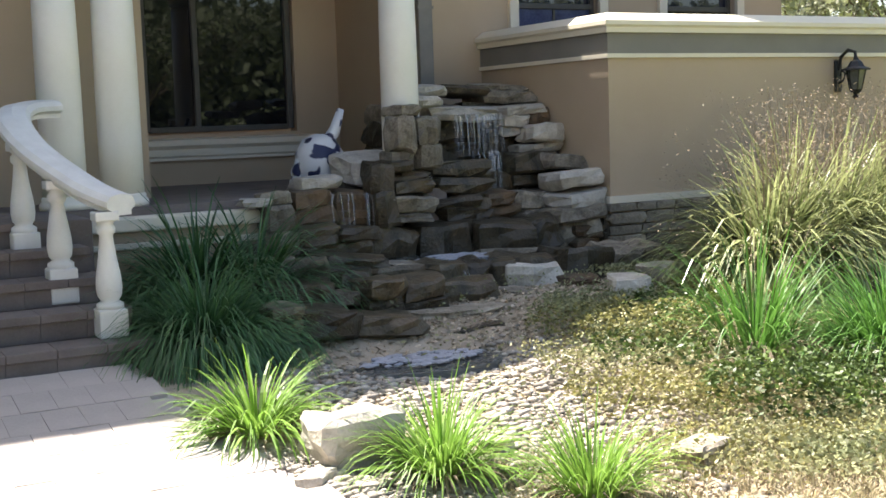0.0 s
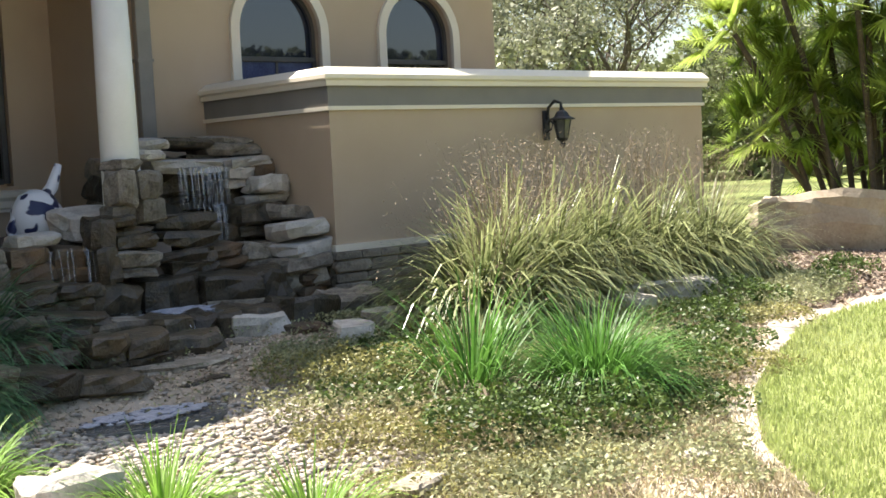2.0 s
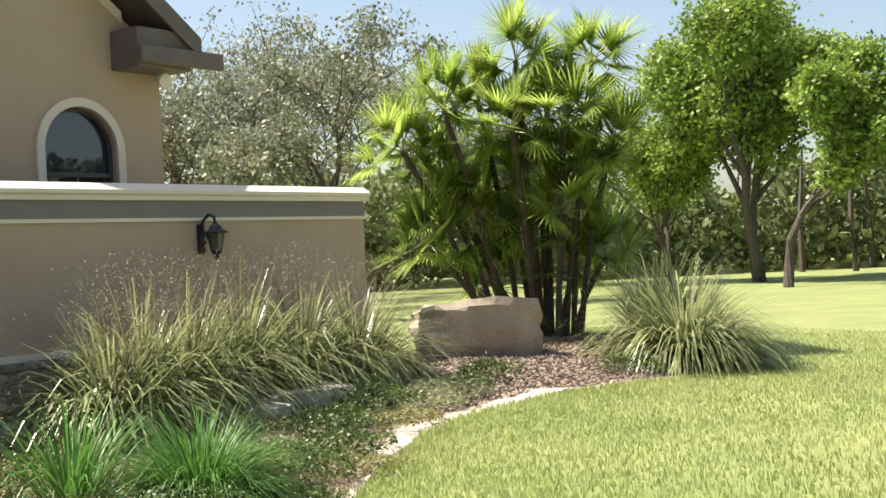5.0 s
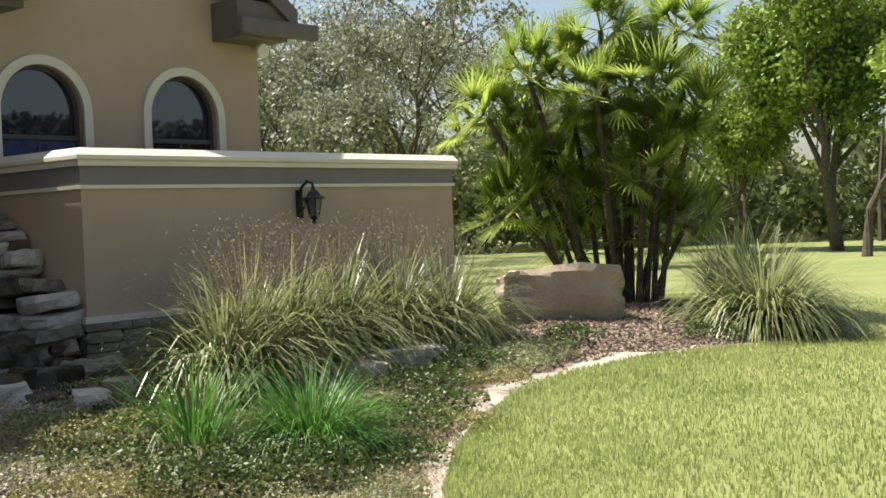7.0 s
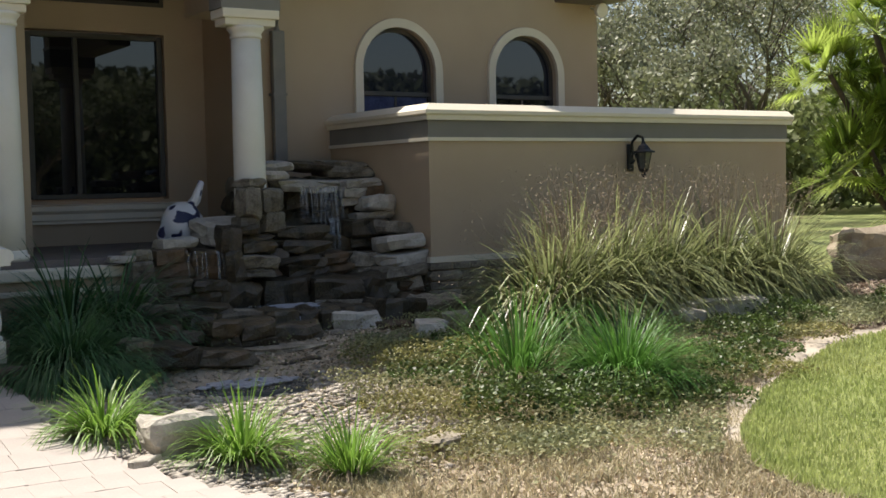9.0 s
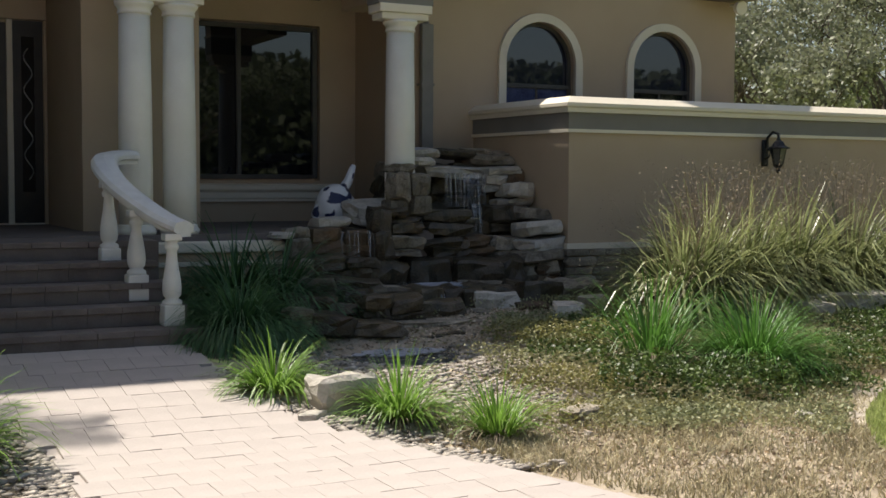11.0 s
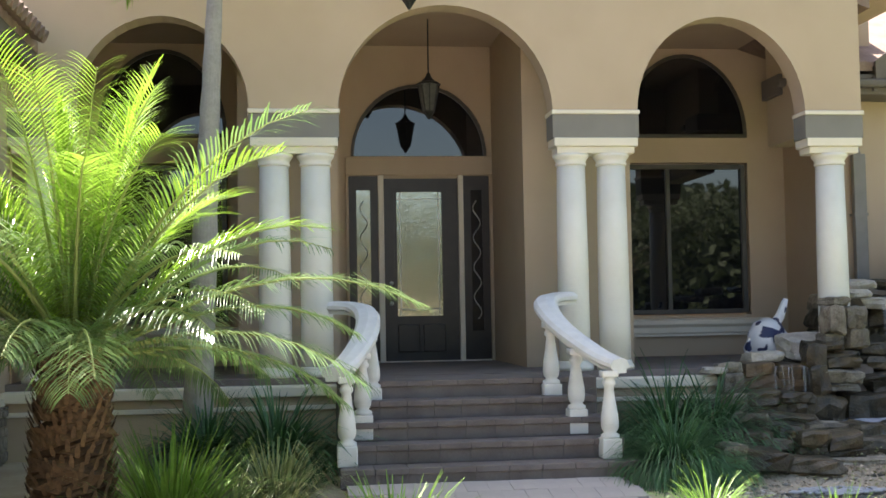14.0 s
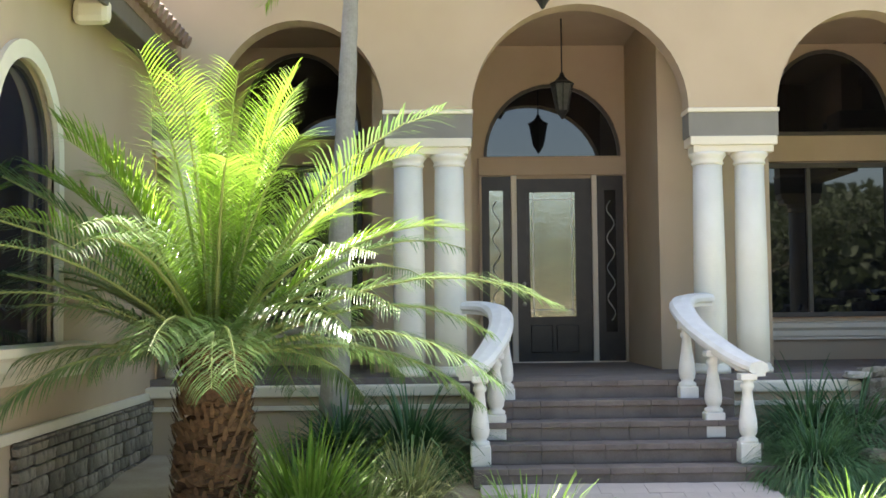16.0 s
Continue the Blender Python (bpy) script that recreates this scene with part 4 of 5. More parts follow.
ROCKS_D = [(2.96, -4.42, 0.72, 0.29, 0.17, "L"), (3.24, -4.42, 0.69, 0.27, 0.17, "L"), (3.67, -4.29, 0.68, 0.60, 0.14, "W"), (4.17, -4.36, 0.60, 0.57, 0.10, "L"), (4.64, -4.40, 0.54, 0.54, 0.09, "W"), (3.51, -5.10, 0.54, 0.38, 0.25, "W"), (3.85, -5.10, 0.51, 0.37, 0.26, "W"), (4.34, -4.91, 0.47, 0.47, 0.18, "W"), (3.24, -4.97, 0.53, 0.25, 0.11, "L"), (2.86, -5.55, 0.46, 0.45, 0.18, "W"), (2.55, -5.52, 0.51, 0.25, 0.21, "L"), (4.05, -5.27, 0.37, 0.76, 0.08, "L"), (3.96, -5.54, 0.29, 0.57, 0.07, "W"), (2.75, -4.95, 0.61, 0.28, 0.15, "W"), (3.01, -5.00, 0.58, 0.29, 0.18, "W"), (3.34, -5.53, 0.39, 0.53, 0.13, "W"), (4.44, -3.55, 1.42, 0.25, 0.09, "W"), (5.33, -3.45, 0.96, 0.25, 0.24, "W"), (5.31, -3.60, 0.75, 0.16, 0.22, "W")]
fall = thing("rock_waterfall", "stacked limestone waterfall with wet mossy ledges", "waterfall", (0, 0, 0))
wrnd = random.Random(11)
STONES = {"P": PALEROCK, "L": LEDGE, "W": WETROCK, "R": REDROCK}
for rows in (ROCKS_A, ROCKS_B, ROCKS_C, ROCKS_D):
    for x, y, z, w, h, kind in rows:
        d = min(0.62, max(0.34, w * 1.1))
        cut = wrnd.uniform(0.35, 0.6) if h > 0.19 else 1.0
        for lo, hi in ((0.0, cut), (cut, 1.0)):
            if hi - lo < 0.05:
                continue
            ww = w * (1.06 if cut == 1.0 else wrnd.uniform(0.84, 1.06))
            ob = part("rock", slabby(ww, d, h * (hi - lo) * 1.06, wrnd.random() * 90), STONES[kind], fall)
            ob.matrix_basis = pose(x + wrnd.uniform(-0.5, 0.5) * (w * 1.06 - ww), y + d * 0.42 + (0.0 if cut == 1.0 else wrnd.uniform(-0.04, 0.1)), z - h / 2 + h * (lo + hi) / 2, wrnd.uniform(-4, 4), wrnd.uniform(-5, 5), wrnd.uniform(-10, 10))
# courses of stacked stone that fill the slope between the large rocks
def heap_range(z):
    return float(np.interp(z, (0.3, 0.85, 1.0, 1.1, 1.3, 2.1), (2.75, 3.0, 3.4, 4.5, 4.8, 5.2))), 6.6


def heap_front(x, z):
    return float(np.interp(z, (0.3, 0.5, 0.75, 1.0, 1.3, 2.0), (-4.75, -4.1, -3.35, -2.95, -2.3, -1.95))) + 0.12 * noise.noise((x * 1.3, z * 2, 4.0)) + (0.25 if 5.3 < x < 6.05 and z > 1.25 else 0)


z = 0.36
while z < 1.9:
    h = wrnd.uniform(0.2, 0.32)
    xa, xb = heap_range(z)
    x = xa + wrnd.uniform(-0.1, 0.1)
    while x < xb - 0.1:
        w = min(wrnd.uniform(0.22, 0.62), xb - x)
        d = wrnd.uniform(0.45, 0.65)
        cxm = x + w / 2
        wet = 3.4 < cxm < 5.3 and z < 1.25 or 5.4 < cxm < 6.1
        ob = part("rock", slabby(w * 1.06, d, h * wrnd.uniform(0.95, 1.2), wrnd.random() * 90), WETROCK if wet or cxm < 5.3 and wrnd.random() < 0.8 else wrnd.choice((LEDGE, LEDGE, WETROCK)), fall)
        ob.matrix_basis = pose(cxm, min(heap_front(cxm, z) + d / 2 + wrnd.uniform(-0.06, 0.08), -1.6), z + h / 2, wrnd.uniform(-8, 8), wrnd.uniform(-8, 8), wrnd.uniform(-16, 16))
        x += w * 0.98
    z += h * 0.93


def core_height(x, y):
    z = float(np.interp(y, (-4.75, -4.1, -3.35, -2.95, -2.3, -1.95), (0.3, 0.5, 0.75, 1.0, 1.3, 2.0))) - 0.18
    lim = float(np.interp(x, (2.6, 3.2, 4.4, 4.9, 5.2), (0.8, 1.15, 1.2, 1.4, 1.95)))
    return max(0.1, min(z, lim)) + 0.06 * noise.noise((x * 3, y * 3, 1.0))


# added filler mesh, coloured dark as the shade between the stones
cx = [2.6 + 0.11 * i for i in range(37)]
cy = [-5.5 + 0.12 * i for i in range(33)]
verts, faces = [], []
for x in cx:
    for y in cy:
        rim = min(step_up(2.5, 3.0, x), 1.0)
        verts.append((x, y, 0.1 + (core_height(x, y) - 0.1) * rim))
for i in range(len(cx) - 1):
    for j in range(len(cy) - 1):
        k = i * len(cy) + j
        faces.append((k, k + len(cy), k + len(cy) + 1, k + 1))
raw("rock_core", verts, faces, GAPDARK, fall)
bm = lathe([(0.001, 0.0), (0.95, 0.0), (0.97, -0.004), (0.99, -0.06)], 40)
for v in bm.verts:
    v.co.x *= 0.62 * (1 + 0.15 * noise.noise((v.co.x * 2, v.co.y * 2, 5)))
    v.co.y *= 0.42 * (1 + 0.2 * noise.noise((v.co.y * 3, v.co.x, 9)))
part("lower_pool", bm, WATER, fall).location = (3.3, -5.98, 0.242)
bm = lathe([(0.001, 0.0), (0.8, 0.0), (0.81, -0.02), (0.7, -0.2)], 36)
for v in bm.verts:
    v.co.y *= 0.55
part("upper_pool", bm, WATER, fall).location = (4.5, -3.95, 0.64)


def streams(x0, x1, y, z0, z1, count, seed):
    """Thin threads of falling water."""
    r = random.Random(seed)
    bm = bmesh.new()
    for k in range(count):
        x = r.uniform(x0, x1)
        top, foot = z0 + r.uniform(-0.02, 0.01), z1 + r.random() ** 2 * (z0 - z1) * 0.45
        out = r.uniform(0.02, 0.09)
        w = r.uniform(0.002, 0.005)
        pts = [(x + r.uniform(-0.01, 0.01), y - out * (t ** 0.5), top + (foot - top) * t * t) for t in (0.0, 0.25, 0.5, 0.75, 1.0)]
        tube(pts, [w, w * 1.2, w, w * 0.8, w * 0.5], 5, bm)
    part("water_threads", bm, STREAM, fall)["kind"] = "stuff"


def foam(x, y, z, rx, ry, seed):
    """Broken white water where a fall lands."""
    r = random.Random(seed)
    bm = bmesh.new()
    for k in range(110):
        a, f = r.uniform(0, 6.28), r.random() ** 0.7
        s = r.uniform(0.012, 0.045)
        bmesh.ops.create_icosphere(bm, subdivisions=1, radius=1.0, matrix=Matrix.Translation((x + rx * f * math.cos(a), y + ry * f * math.sin(a), z)) @ Matrix.Diagonal((s * 1.6, s, 0.012, 1)))
    part("foam", bm, FOAM, fall)["kind"] = "stuff"


foam(4.75, -3.95, 0.64, 0.38, 0.2, 1)
foam(3.3, -6.02, 0.262, 0.42, 0.2, 2)
streams(5.5, 6.05, -2.62, 1.86, 1.45, 46, 2)
streams(5.6, 5.9, -2.78, 1.5, 0.7, 22, 3)
streams(4.65, 4.95, -3.12, 1.36, 0.9, 22, 4)
streams(3.6, 4.5, -4.55, 0.6, 0.2, 60, 5)
streams(3.7, 4.3, -3.5, 1.22, 0.7, 12, 6)

slab = part("flat_stone", irregular(0.56, 0.5, 0.24, 4.4, 2, 0.08), PALEROCK)
slab.matrix_basis = pose(4.5, -2.75, 1.4, 10, -3, 8)
tagged(slab, "pale flat limestone block resting on the waterfall", "stone")
bm = lathe([(0.1, 0.0), (0.17, 0.04), (0.2, 0.16), (0.19, 0.26), (0.13, 0.36), (0.04, 0.4)], 20)
tube([(0.05, 0, 0.3), (0.14, 0, 0.42), (0.2, 0.0, 0.58)], [0.06, 0.05, 0.03], 8, bm)
tube([(-0.12, 0, 0.25), (-0.2, 0, 0.12), (-0.2, 0, -0.02)], [0.05, 0.05, 0.045], 8, bm)
SPOT = mat("white_with_dark_patches", (0.75, 0.75, 0.76), (0.8, 0.8, 0.82), 5, 0.35, 0.05, 30, stain=(0.02, 0.025, 0.08), amount=1.0)
for nd in SPOT.node_tree.nodes:
    if nd.type == "VALTORGB" and nd.color_ramp.elements[0].position > 0.45:
        nd.color_ramp.elements[0].position, nd.color_ramp.elements[1].position = 0.53, 0.56
    if nd.type == "TEX_NOISE" and abs(nd.inputs["Scale"].default_value - 1.55) < 0.01:
        nd.inputs["Scale"].default_value, nd.inputs["Detail"].default_value = 7.5, 1.0
orn = part("garden_ornament", bm, SPOT, smooth=True)
orn.location = (4.2, -2.3, 1.22)
orn.scale = (1.2, 1.2, 1.25)
tagged(orn, "white glazed garden ornament with dark blue patches", "ornament")

# ---- loose stones and boulders ----
def loose(name, label, place, size, seed, m, turn=0, rough=0.11, cuts=3):
    ob = part(name, irregular(*size, seed, cuts, rough), m)
    ob.matrix_basis = pose(place[0], place[1], rise(place[0], place[1]) + place[2], 0, 0, turn)
    return tagged(ob, label, "stone" if name != "boulder" else "boulder")


loose("boulder", "large tan sandstone boulder with a flat broken face", (13.68, -4.6, 0.28), (1.6, 0.75, 0.82), 3.3, BOULDER, -35, 0.1, 6)
loose("flat_rock", "weathered flat pale rock beside the grasses", (9.0, -5.68, 0.06), (1.15, 0.6, 0.34), 6.1, PALEROCK, -10)
loose("flat_rock", "low white limestone slab in the bed", (8.1, -5.85, 0.06), (0.8, 0.4, 0.22), 7.7, PALEROCK, -18)
loose("garden_stone", "small brown flat stone on the dry bed", (3.75, -8.2, 0.04), (0.36, 0.2, 0.14), 2.2, LEDGE, 25)
loose("garden_stone", "cream block of limestone between two grass tufts", (2.16, -7.35, 0.1), (0.5, 0.34, 0.3), 9.1, PALEROCK, 12)
for x, y, s, k in ((1.85, -7.6, 0.14, 1), (2.05, -7.75, 0.1, 2), (2.9, -7.55, 0.12, 3), (5.3, -8.9, 0.13, 4), (5.5, -5.3, 0.3, 6), (6.1, -5.0, 0.28, 7)):
    loose("garden_stone", "small weathered limestone lying in the bed", (x, y, s * 0.2), (s * 1.4, s, s * 0.7), k * 3.3, PALEROCK, k * 40, 0.11, 1)

def walk_edges(y):
    return float(np.interp(-y, (5.8, 6.8, 8.0, 9.0), (-0.95, -0.3, 0.0, 0.0))), float(np.interp(-y, (5.6, 6.8, 8.2, 9.5, 12, 16), (1.5, 1.62, 2.0, 2.55, 3.3, 3.6)))


# pebbles of the dry stream and the walk's edges
prnd = np.random.RandomState(8)
pv, pf = [], []
base_v = [(1, 0, 0), (-1, 0, 0), (0, 1, 0), (0, -1, 0), (0, 0, 1), (0, 0, -1), (0.7, 0.7, 0.5), (-0.7, 0.7, 0.5), (0.7, -0.7, 0.5), (-0.7, -0.7, 0.5)]
tri = [(0, 6, 8), (0, 2, 6), (2, 7, 6), (2, 1, 7), (1, 9, 7), (1, 3, 9), (3, 8, 9), (3, 0, 8), (4, 8, 6), (4, 6, 7), (4, 7, 9), (4, 9, 8), (5, 2, 0), (5, 1, 2), (5, 3, 1), (5, 0, 3)]
for k in range(6500):
    t = prnd.rand()
    x = 2.3 + 2.4 * prnd.rand() - 0.5 * t
    y = -6.1 - 2.2 * t + 0.2 * prnd.randn()
    if x < 1.95 + 0.1 * t or (x > 4.3 and t > 0.6):
        continue
    s = 0.011 + 0.026 * prnd.rand() ** 2
    a = prnd.rand() * 6.3
    c, sn, z0 = math.cos(a), math.sin(a), bumpy(x, y) + s * 0.25
    q = len(pv)
    for vx, vy, vz in base_v:
        vx, vy = vx * 1.25, vy * 0.85
        pv.append((x + s * (c * vx - sn * vy), y + s * (sn * vx + c * vy), z0 + s * 0.6 * vz))
    pf += [(q + i, q + j, q + l) for i, j, l in tri]
for k in range(3600):
    y = -6.3 - 3.0 * prnd.rand()
    side = prnd.rand() < 0.5
    a, b = walk_edges(y)
    off = abs(prnd.randn()) * 0.16
    x = a - off + 0.03 if side else b + off - 0.02
    s = 0.012 + 0.024 * prnd.rand() ** 2
    q = len(pv)
    z0 = bumpy(x, y) + s * 0.3 + 0.02
    for vx, vy, vz in base_v:
        pv.append((x + s * vx * 1.2, y + s * vy * 0.9, z0 + s * 0.6 * vz))
    pf += [(q + i, q + j, q + l) for i, j, l in tri]
tagged(raw("stream_pebbles", pv, pf, PEBBLE, smooth=True), "pale river pebbles below the waterfall", "pebbles", kind="stuff")

# ---- walkway ----
walkway = thing("walkway", "pale paved front walk leading to the steps", "path", (0, 0, 0), "", "structure")
wy = [-5.55 - 0.25 * i for i in range(60)]
verts, faces = [], []
for y in wy:
    a, b = walk_edges(y)
    if y < -9:
        a = -6.0
    for i in range(9):
        x = a + (b - a) * i / 8
        verts.append((x, y, rise(x, y) + 0.035))
for j in range(len(wy) - 1):
    for i in range(8):
        k = j * 9 + i
        faces.append((k, k + 1, k + 10, k + 9))
raw("bedding", verts, faces, PAVER, walkway)
pbm = bmesh.new()
box(-0.0993, 0.0993, -0.1493, 0.1493, -0.03, 0.012, 0.002, pbm)
pme = bpy.data.meshes.new("paver")
pbm.to_mesh(pme)
pbm.free()
pme.materials.append(PAVER)
count = 0
y = -5.78
row = 0
pav_rest = bmesh.new()
while y > -11.5:
    a, b = walk_edges(y)
    x = a + 0.1 + (0.1 if row % 2 else 0)
    while x < b - 0.06:
        tilt = wrnd.uniform(-0.6, 0.6)
        slope = math.degrees(math.atan((rise(x, y + 0.1) - rise(x, y - 0.1)) / 0.2))
        mm = pose(x, y, rise(x, y) + 0.045 + wrnd.uniform(-0.002, 0.002), slope + tilt, tilt, 0)
        if count < 300:
            ob = new("paver", pme)
            ob.parent, ob.matrix_basis = walkway, mm
            count += 1
        else:
            pav_rest.from_mesh(pme)
            pav_rest.verts.ensure_lookup_table()
            for v in pav_rest.verts[-len(pme.vertices):]:
                v.co = mm @ v.co
        x += 0.2
    y -= 0.3
    row += 1
rest = part("paver_field", pav_rest, PAVER, walkway)
rest["kind"] = "stuff"


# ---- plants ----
# lit copy of the dark shrub leaf; the extra light is in its colour
GR_DARKLIT = mat("lit_dark_leaf", (0.045, 0.12, 0.05), (0.12, 0.25, 0.10), 3, 0.45, 0, 20, trans=0.3, island=0.4)

def ribbon(verts, faces, start, way, up, length, width, droop, segs=5, tip=0.15):
    """A curved, tapering blade."""
    p = Vector(start)
    d = (Vector(way) * 1.0).normalized()
    side = d.cross(Vector((0, 0, 1)))
    side = side.normalized() if side.length > 1e-3 else Vector((1, 0, 0))
    q = len(verts)
    for s in range(segs + 1):
        t = s / segs
        w = width * (1 - (1 - tip) * t ** 1.6) * (0.55 + 0.45 * min(1, t * 4)) / 2
        verts.append(tuple(p - side * w))
        verts.append(tuple(p + side * w))
        d = (d + Vector((0, 0, -droop / segs * (0.5 + 1.6 * t)))).normalized()
        p = p + d * (length / segs)
    for s in range(segs):
        k = q + 2 * s
        faces.append((k, k + 1, k + 3, k + 2))


def clump(name, label, place, radius, height, count, m, seed, spread=0.55, droop=0.9, width=0.014, seeds=0, group="", segs=5, extra=None):
    """A tuft of arching grass blades, with seed stalks where it has them."""
    r = random.Random(seed)
    x, y = place
    o = thing(name, label, "grass" if "shrub" not in name else "shrub", (x, y, rise(x, y) + 0.01), group)
    verts, faces = [], []
    for _ in range(count):
        a, f = r.uniform(0, 2 * math.pi), r.random() ** 0.6
        rad = radius * 0.35 * f
        lean = spread * (0.25 + 0.9 * f) * r.uniform(0.6, 1.3)
        aa = a + r.uniform(-0.5, 0.5)
        ln = height * r.uniform(0.75, 1.35)
        ribbon(verts, faces, (rad * math.cos(a), rad * math.sin(a), 0), (lean * math.cos(aa), lean * math.sin(aa), 1), None, ln, width * r.uniform(0.7, 1.4), droop * r.uniform(0.5, 1.4) * (0.4 + f), segs)
    raw("foliage", verts, faces, m, o)
    if extra:
        verts, faces = [], []
        for _ in range(count // 4):
            a = r.uniform(0, 2 * math.pi)
            rad = radius * 0.3 * r.random()
            ribbon(verts, faces, (rad * math.cos(a), rad * math.sin(a), 0), (0.9 * math.cos(a), 0.9 * math.sin(a), 0.8), None, height * r.uniform(0.5, 0.9), width * 1.1, droop * 1.5, segs)
        # dry blades on grasses, the lit leaf copy on dark shrubs
        raw("dry_foliage", verts, faces, extra, o)
    if seeds:
        verts, faces = [], []
        for _ in range(seeds):
            a, f = r.uniform(0, 2 * math.pi), r.random()
            top = Vector((radius * 1.0 * f * math.cos(a), radius * 1.0 * f * math.sin(a), height * r.uniform(0.9, 1.35)))
            ribbon(verts, faces, (top.x * 0.3, top.y * 0.3, 0.3), top - Vector((top.x * 0.3, top.y * 0.3, 0.3)), None, (top - Vector((top.x * 0.3, top.y * 0.3, 0.3))).length, 0.004, 0.05, 3, 0.8)
            for _k in range(16):
                g = top + Vector((r.gauss(0, 0.05), r.gauss(0, 0.05), r.uniform(-0.22, 0.05)))
                e = Vector((r.uniform(-1, 1), r.uniform(-1, 1), r.uniform(-1, 1))) * 0.02
                q = len(verts)
                verts += [tuple(g), tuple(g + e), tuple(g + Vector((e.y, -e.x, e.z)) * 0.6)]
                faces.append((q, q + 1, q + 2))
        raw("seed_heads", verts, faces, SEED, o)
    return o


clump("grass_tuft", "sunlit bright green spiky grass tuft by the walk", (1.82, -6.87), 0.4, 0.45, 300, GR_BRIGHT, 1, 1.0, 1.5, 0.017, 0, "front grass tufts", extra=SEED)
clump("grass_tuft", "sunlit bright green spiky grass tuft by the walk", (2.47, -7.75), 0.4, 0.45, 320, GR_BRIGHT, 2, 0.9, 1.3, 0.015, 0, "front grass tufts", extra=SEED)
clump("grass_tuft", "thinner yellow-green grass tuft among dry litter", (2.93, -8.38), 0.38, 0.42, 240, GR_BRIGHT, 3, 0.75, 1.0, 0.013, 0, "front grass tufts", extra=SEED)
clump("emerald_grass", "dense emerald green grass mound in the bed", (6.15, -7.35), 0.9, 0.68, 1200, GR_EMER, 4, 0.85, 1.4, 0.013)
clump("reed_grass", "thin upright olive reed grass with dry stems", (5.4, -6.85), 0.65, 0.75, 170, GR_EMER, 5, 0.6, 1.0, 0.018, 16, extra=SEED)
for i, (x, y, h, c) in enumerate(((6.85, -5.45, 1.0, 700), (7.4, -5.2, 1.18, 800), (8.2, -4.95, 1.2, 800), (9.0, -4.85, 1.2, 800), (9.9, -4.85, 1.18, 800), (10.75, -4.9, 1.1, 720))):
    clump("arching_grass", "tall arching olive grass with brown seed heads before the wall", (x, y), 0.85, h, c, GR_OLIVE, 20 + i, 0.9, 1.8, 0.032, 110, "tall grasses along the wall", extra=SEED)
clump("arching_grass", "round mound of variegated arching grass on the bed edge", (15.45, -6.85), 1.15, 1.3, 1400, GR_OLIVE, 31, 1.0, 1.7, 0.03, 0, "", extra=SEED)
clump("arching_grass", "dark arching grass behind the round mound", (16.3, -6.0), 0.9, 1.35, 500, GR_OLIVE, 32, 0.6, 1.0, 0.02, 20)
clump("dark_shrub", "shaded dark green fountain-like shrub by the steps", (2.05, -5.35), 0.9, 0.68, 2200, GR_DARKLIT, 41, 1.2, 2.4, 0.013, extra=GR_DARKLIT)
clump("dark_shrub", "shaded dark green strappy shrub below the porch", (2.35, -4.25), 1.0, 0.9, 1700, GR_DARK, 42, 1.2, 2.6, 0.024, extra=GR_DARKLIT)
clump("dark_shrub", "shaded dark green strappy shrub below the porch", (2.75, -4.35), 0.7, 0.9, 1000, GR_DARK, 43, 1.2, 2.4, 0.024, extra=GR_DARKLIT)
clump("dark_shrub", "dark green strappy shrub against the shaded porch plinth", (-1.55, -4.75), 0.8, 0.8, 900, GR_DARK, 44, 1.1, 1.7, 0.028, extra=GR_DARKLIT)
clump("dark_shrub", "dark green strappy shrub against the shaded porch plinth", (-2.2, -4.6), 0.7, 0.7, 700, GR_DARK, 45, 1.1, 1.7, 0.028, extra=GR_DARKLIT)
clump("grass_tuft", "leafy green grass tuft at the walk's edge", (-0.72, -7.85), 0.65, 0.62, 420, GR_BRIGHT, 46, 0.8, 1.2, 0.03, extra=SEED)
clump("liriope_tuft", "grey-green arching border grass in dappled shade", (-1.55, -6.15), 0.6, 0.55, 420, GR_OLIVE, 47, 0.8, 1.1, 0.016, extra=SEED)
clump("liriope_tuft", "grey-green arching border grass in dappled shade", (-1.9, -7.0), 0.6, 0.55, 420, GR_OLIVE, 48, 0.8, 1.1, 0.018, extra=SEED)
clump("leafy_shrub", "sunlit narrow-leaved shrub at the palm's foot", (-2.3, -6.95), 0.5, 0.8, 480, GR_BRIGHT, 49, 0.7, 0.8, 0.026)
clump("liriope_tuft", "grey-green arching border grass in dappled shade", (-2.5, -7.7), 0.55, 0.5, 350, GR_OLIVE, 50, 0.8, 1.1, 0.016, extra=SEED)

# creeping ground cover and litter
def litter(name, label, cat, spots, size, m, seed, flat=0.6, high=0.05):
    r = np.random.RandomState(seed)
    n = len(spots)
    p = np.array(spots)
    p[:, 2] += high * r.rand(n)
    d = r.randn(n, 3)
    d[:, 2] *= flat
    d /= np.linalg.norm(d, axis=1)[:, None]
    e = np.cross(d, r.randn(n, 3))
    e /= np.linalg.norm(e, axis=1)[:, None]
    s = (size * (0.5 + r.rand(n)))[:, None]
    v = np.stack([p - d * s, p + e * s * 0.5, p + d * s, p - e * s * 0.5], 1).reshape(-1, 3)
    return tagged(raw(name, v.tolist(), [(4 * i, 4 * i + 1, 4 * i + 2, 4 * i + 3) for i in range(n)], m), label, cat, kind="stuff")


def scatter(n, test, seed, x0, x1, y0, y1):
    r = random.Random(seed)
    out = []
    while len(out) < n:
        x, y = r.uniform(x0, x1), r.uniform(y0, y1)
        if r.random() < test(x, y):
            out.append((x, y, bumpy(x, y)))
    return out


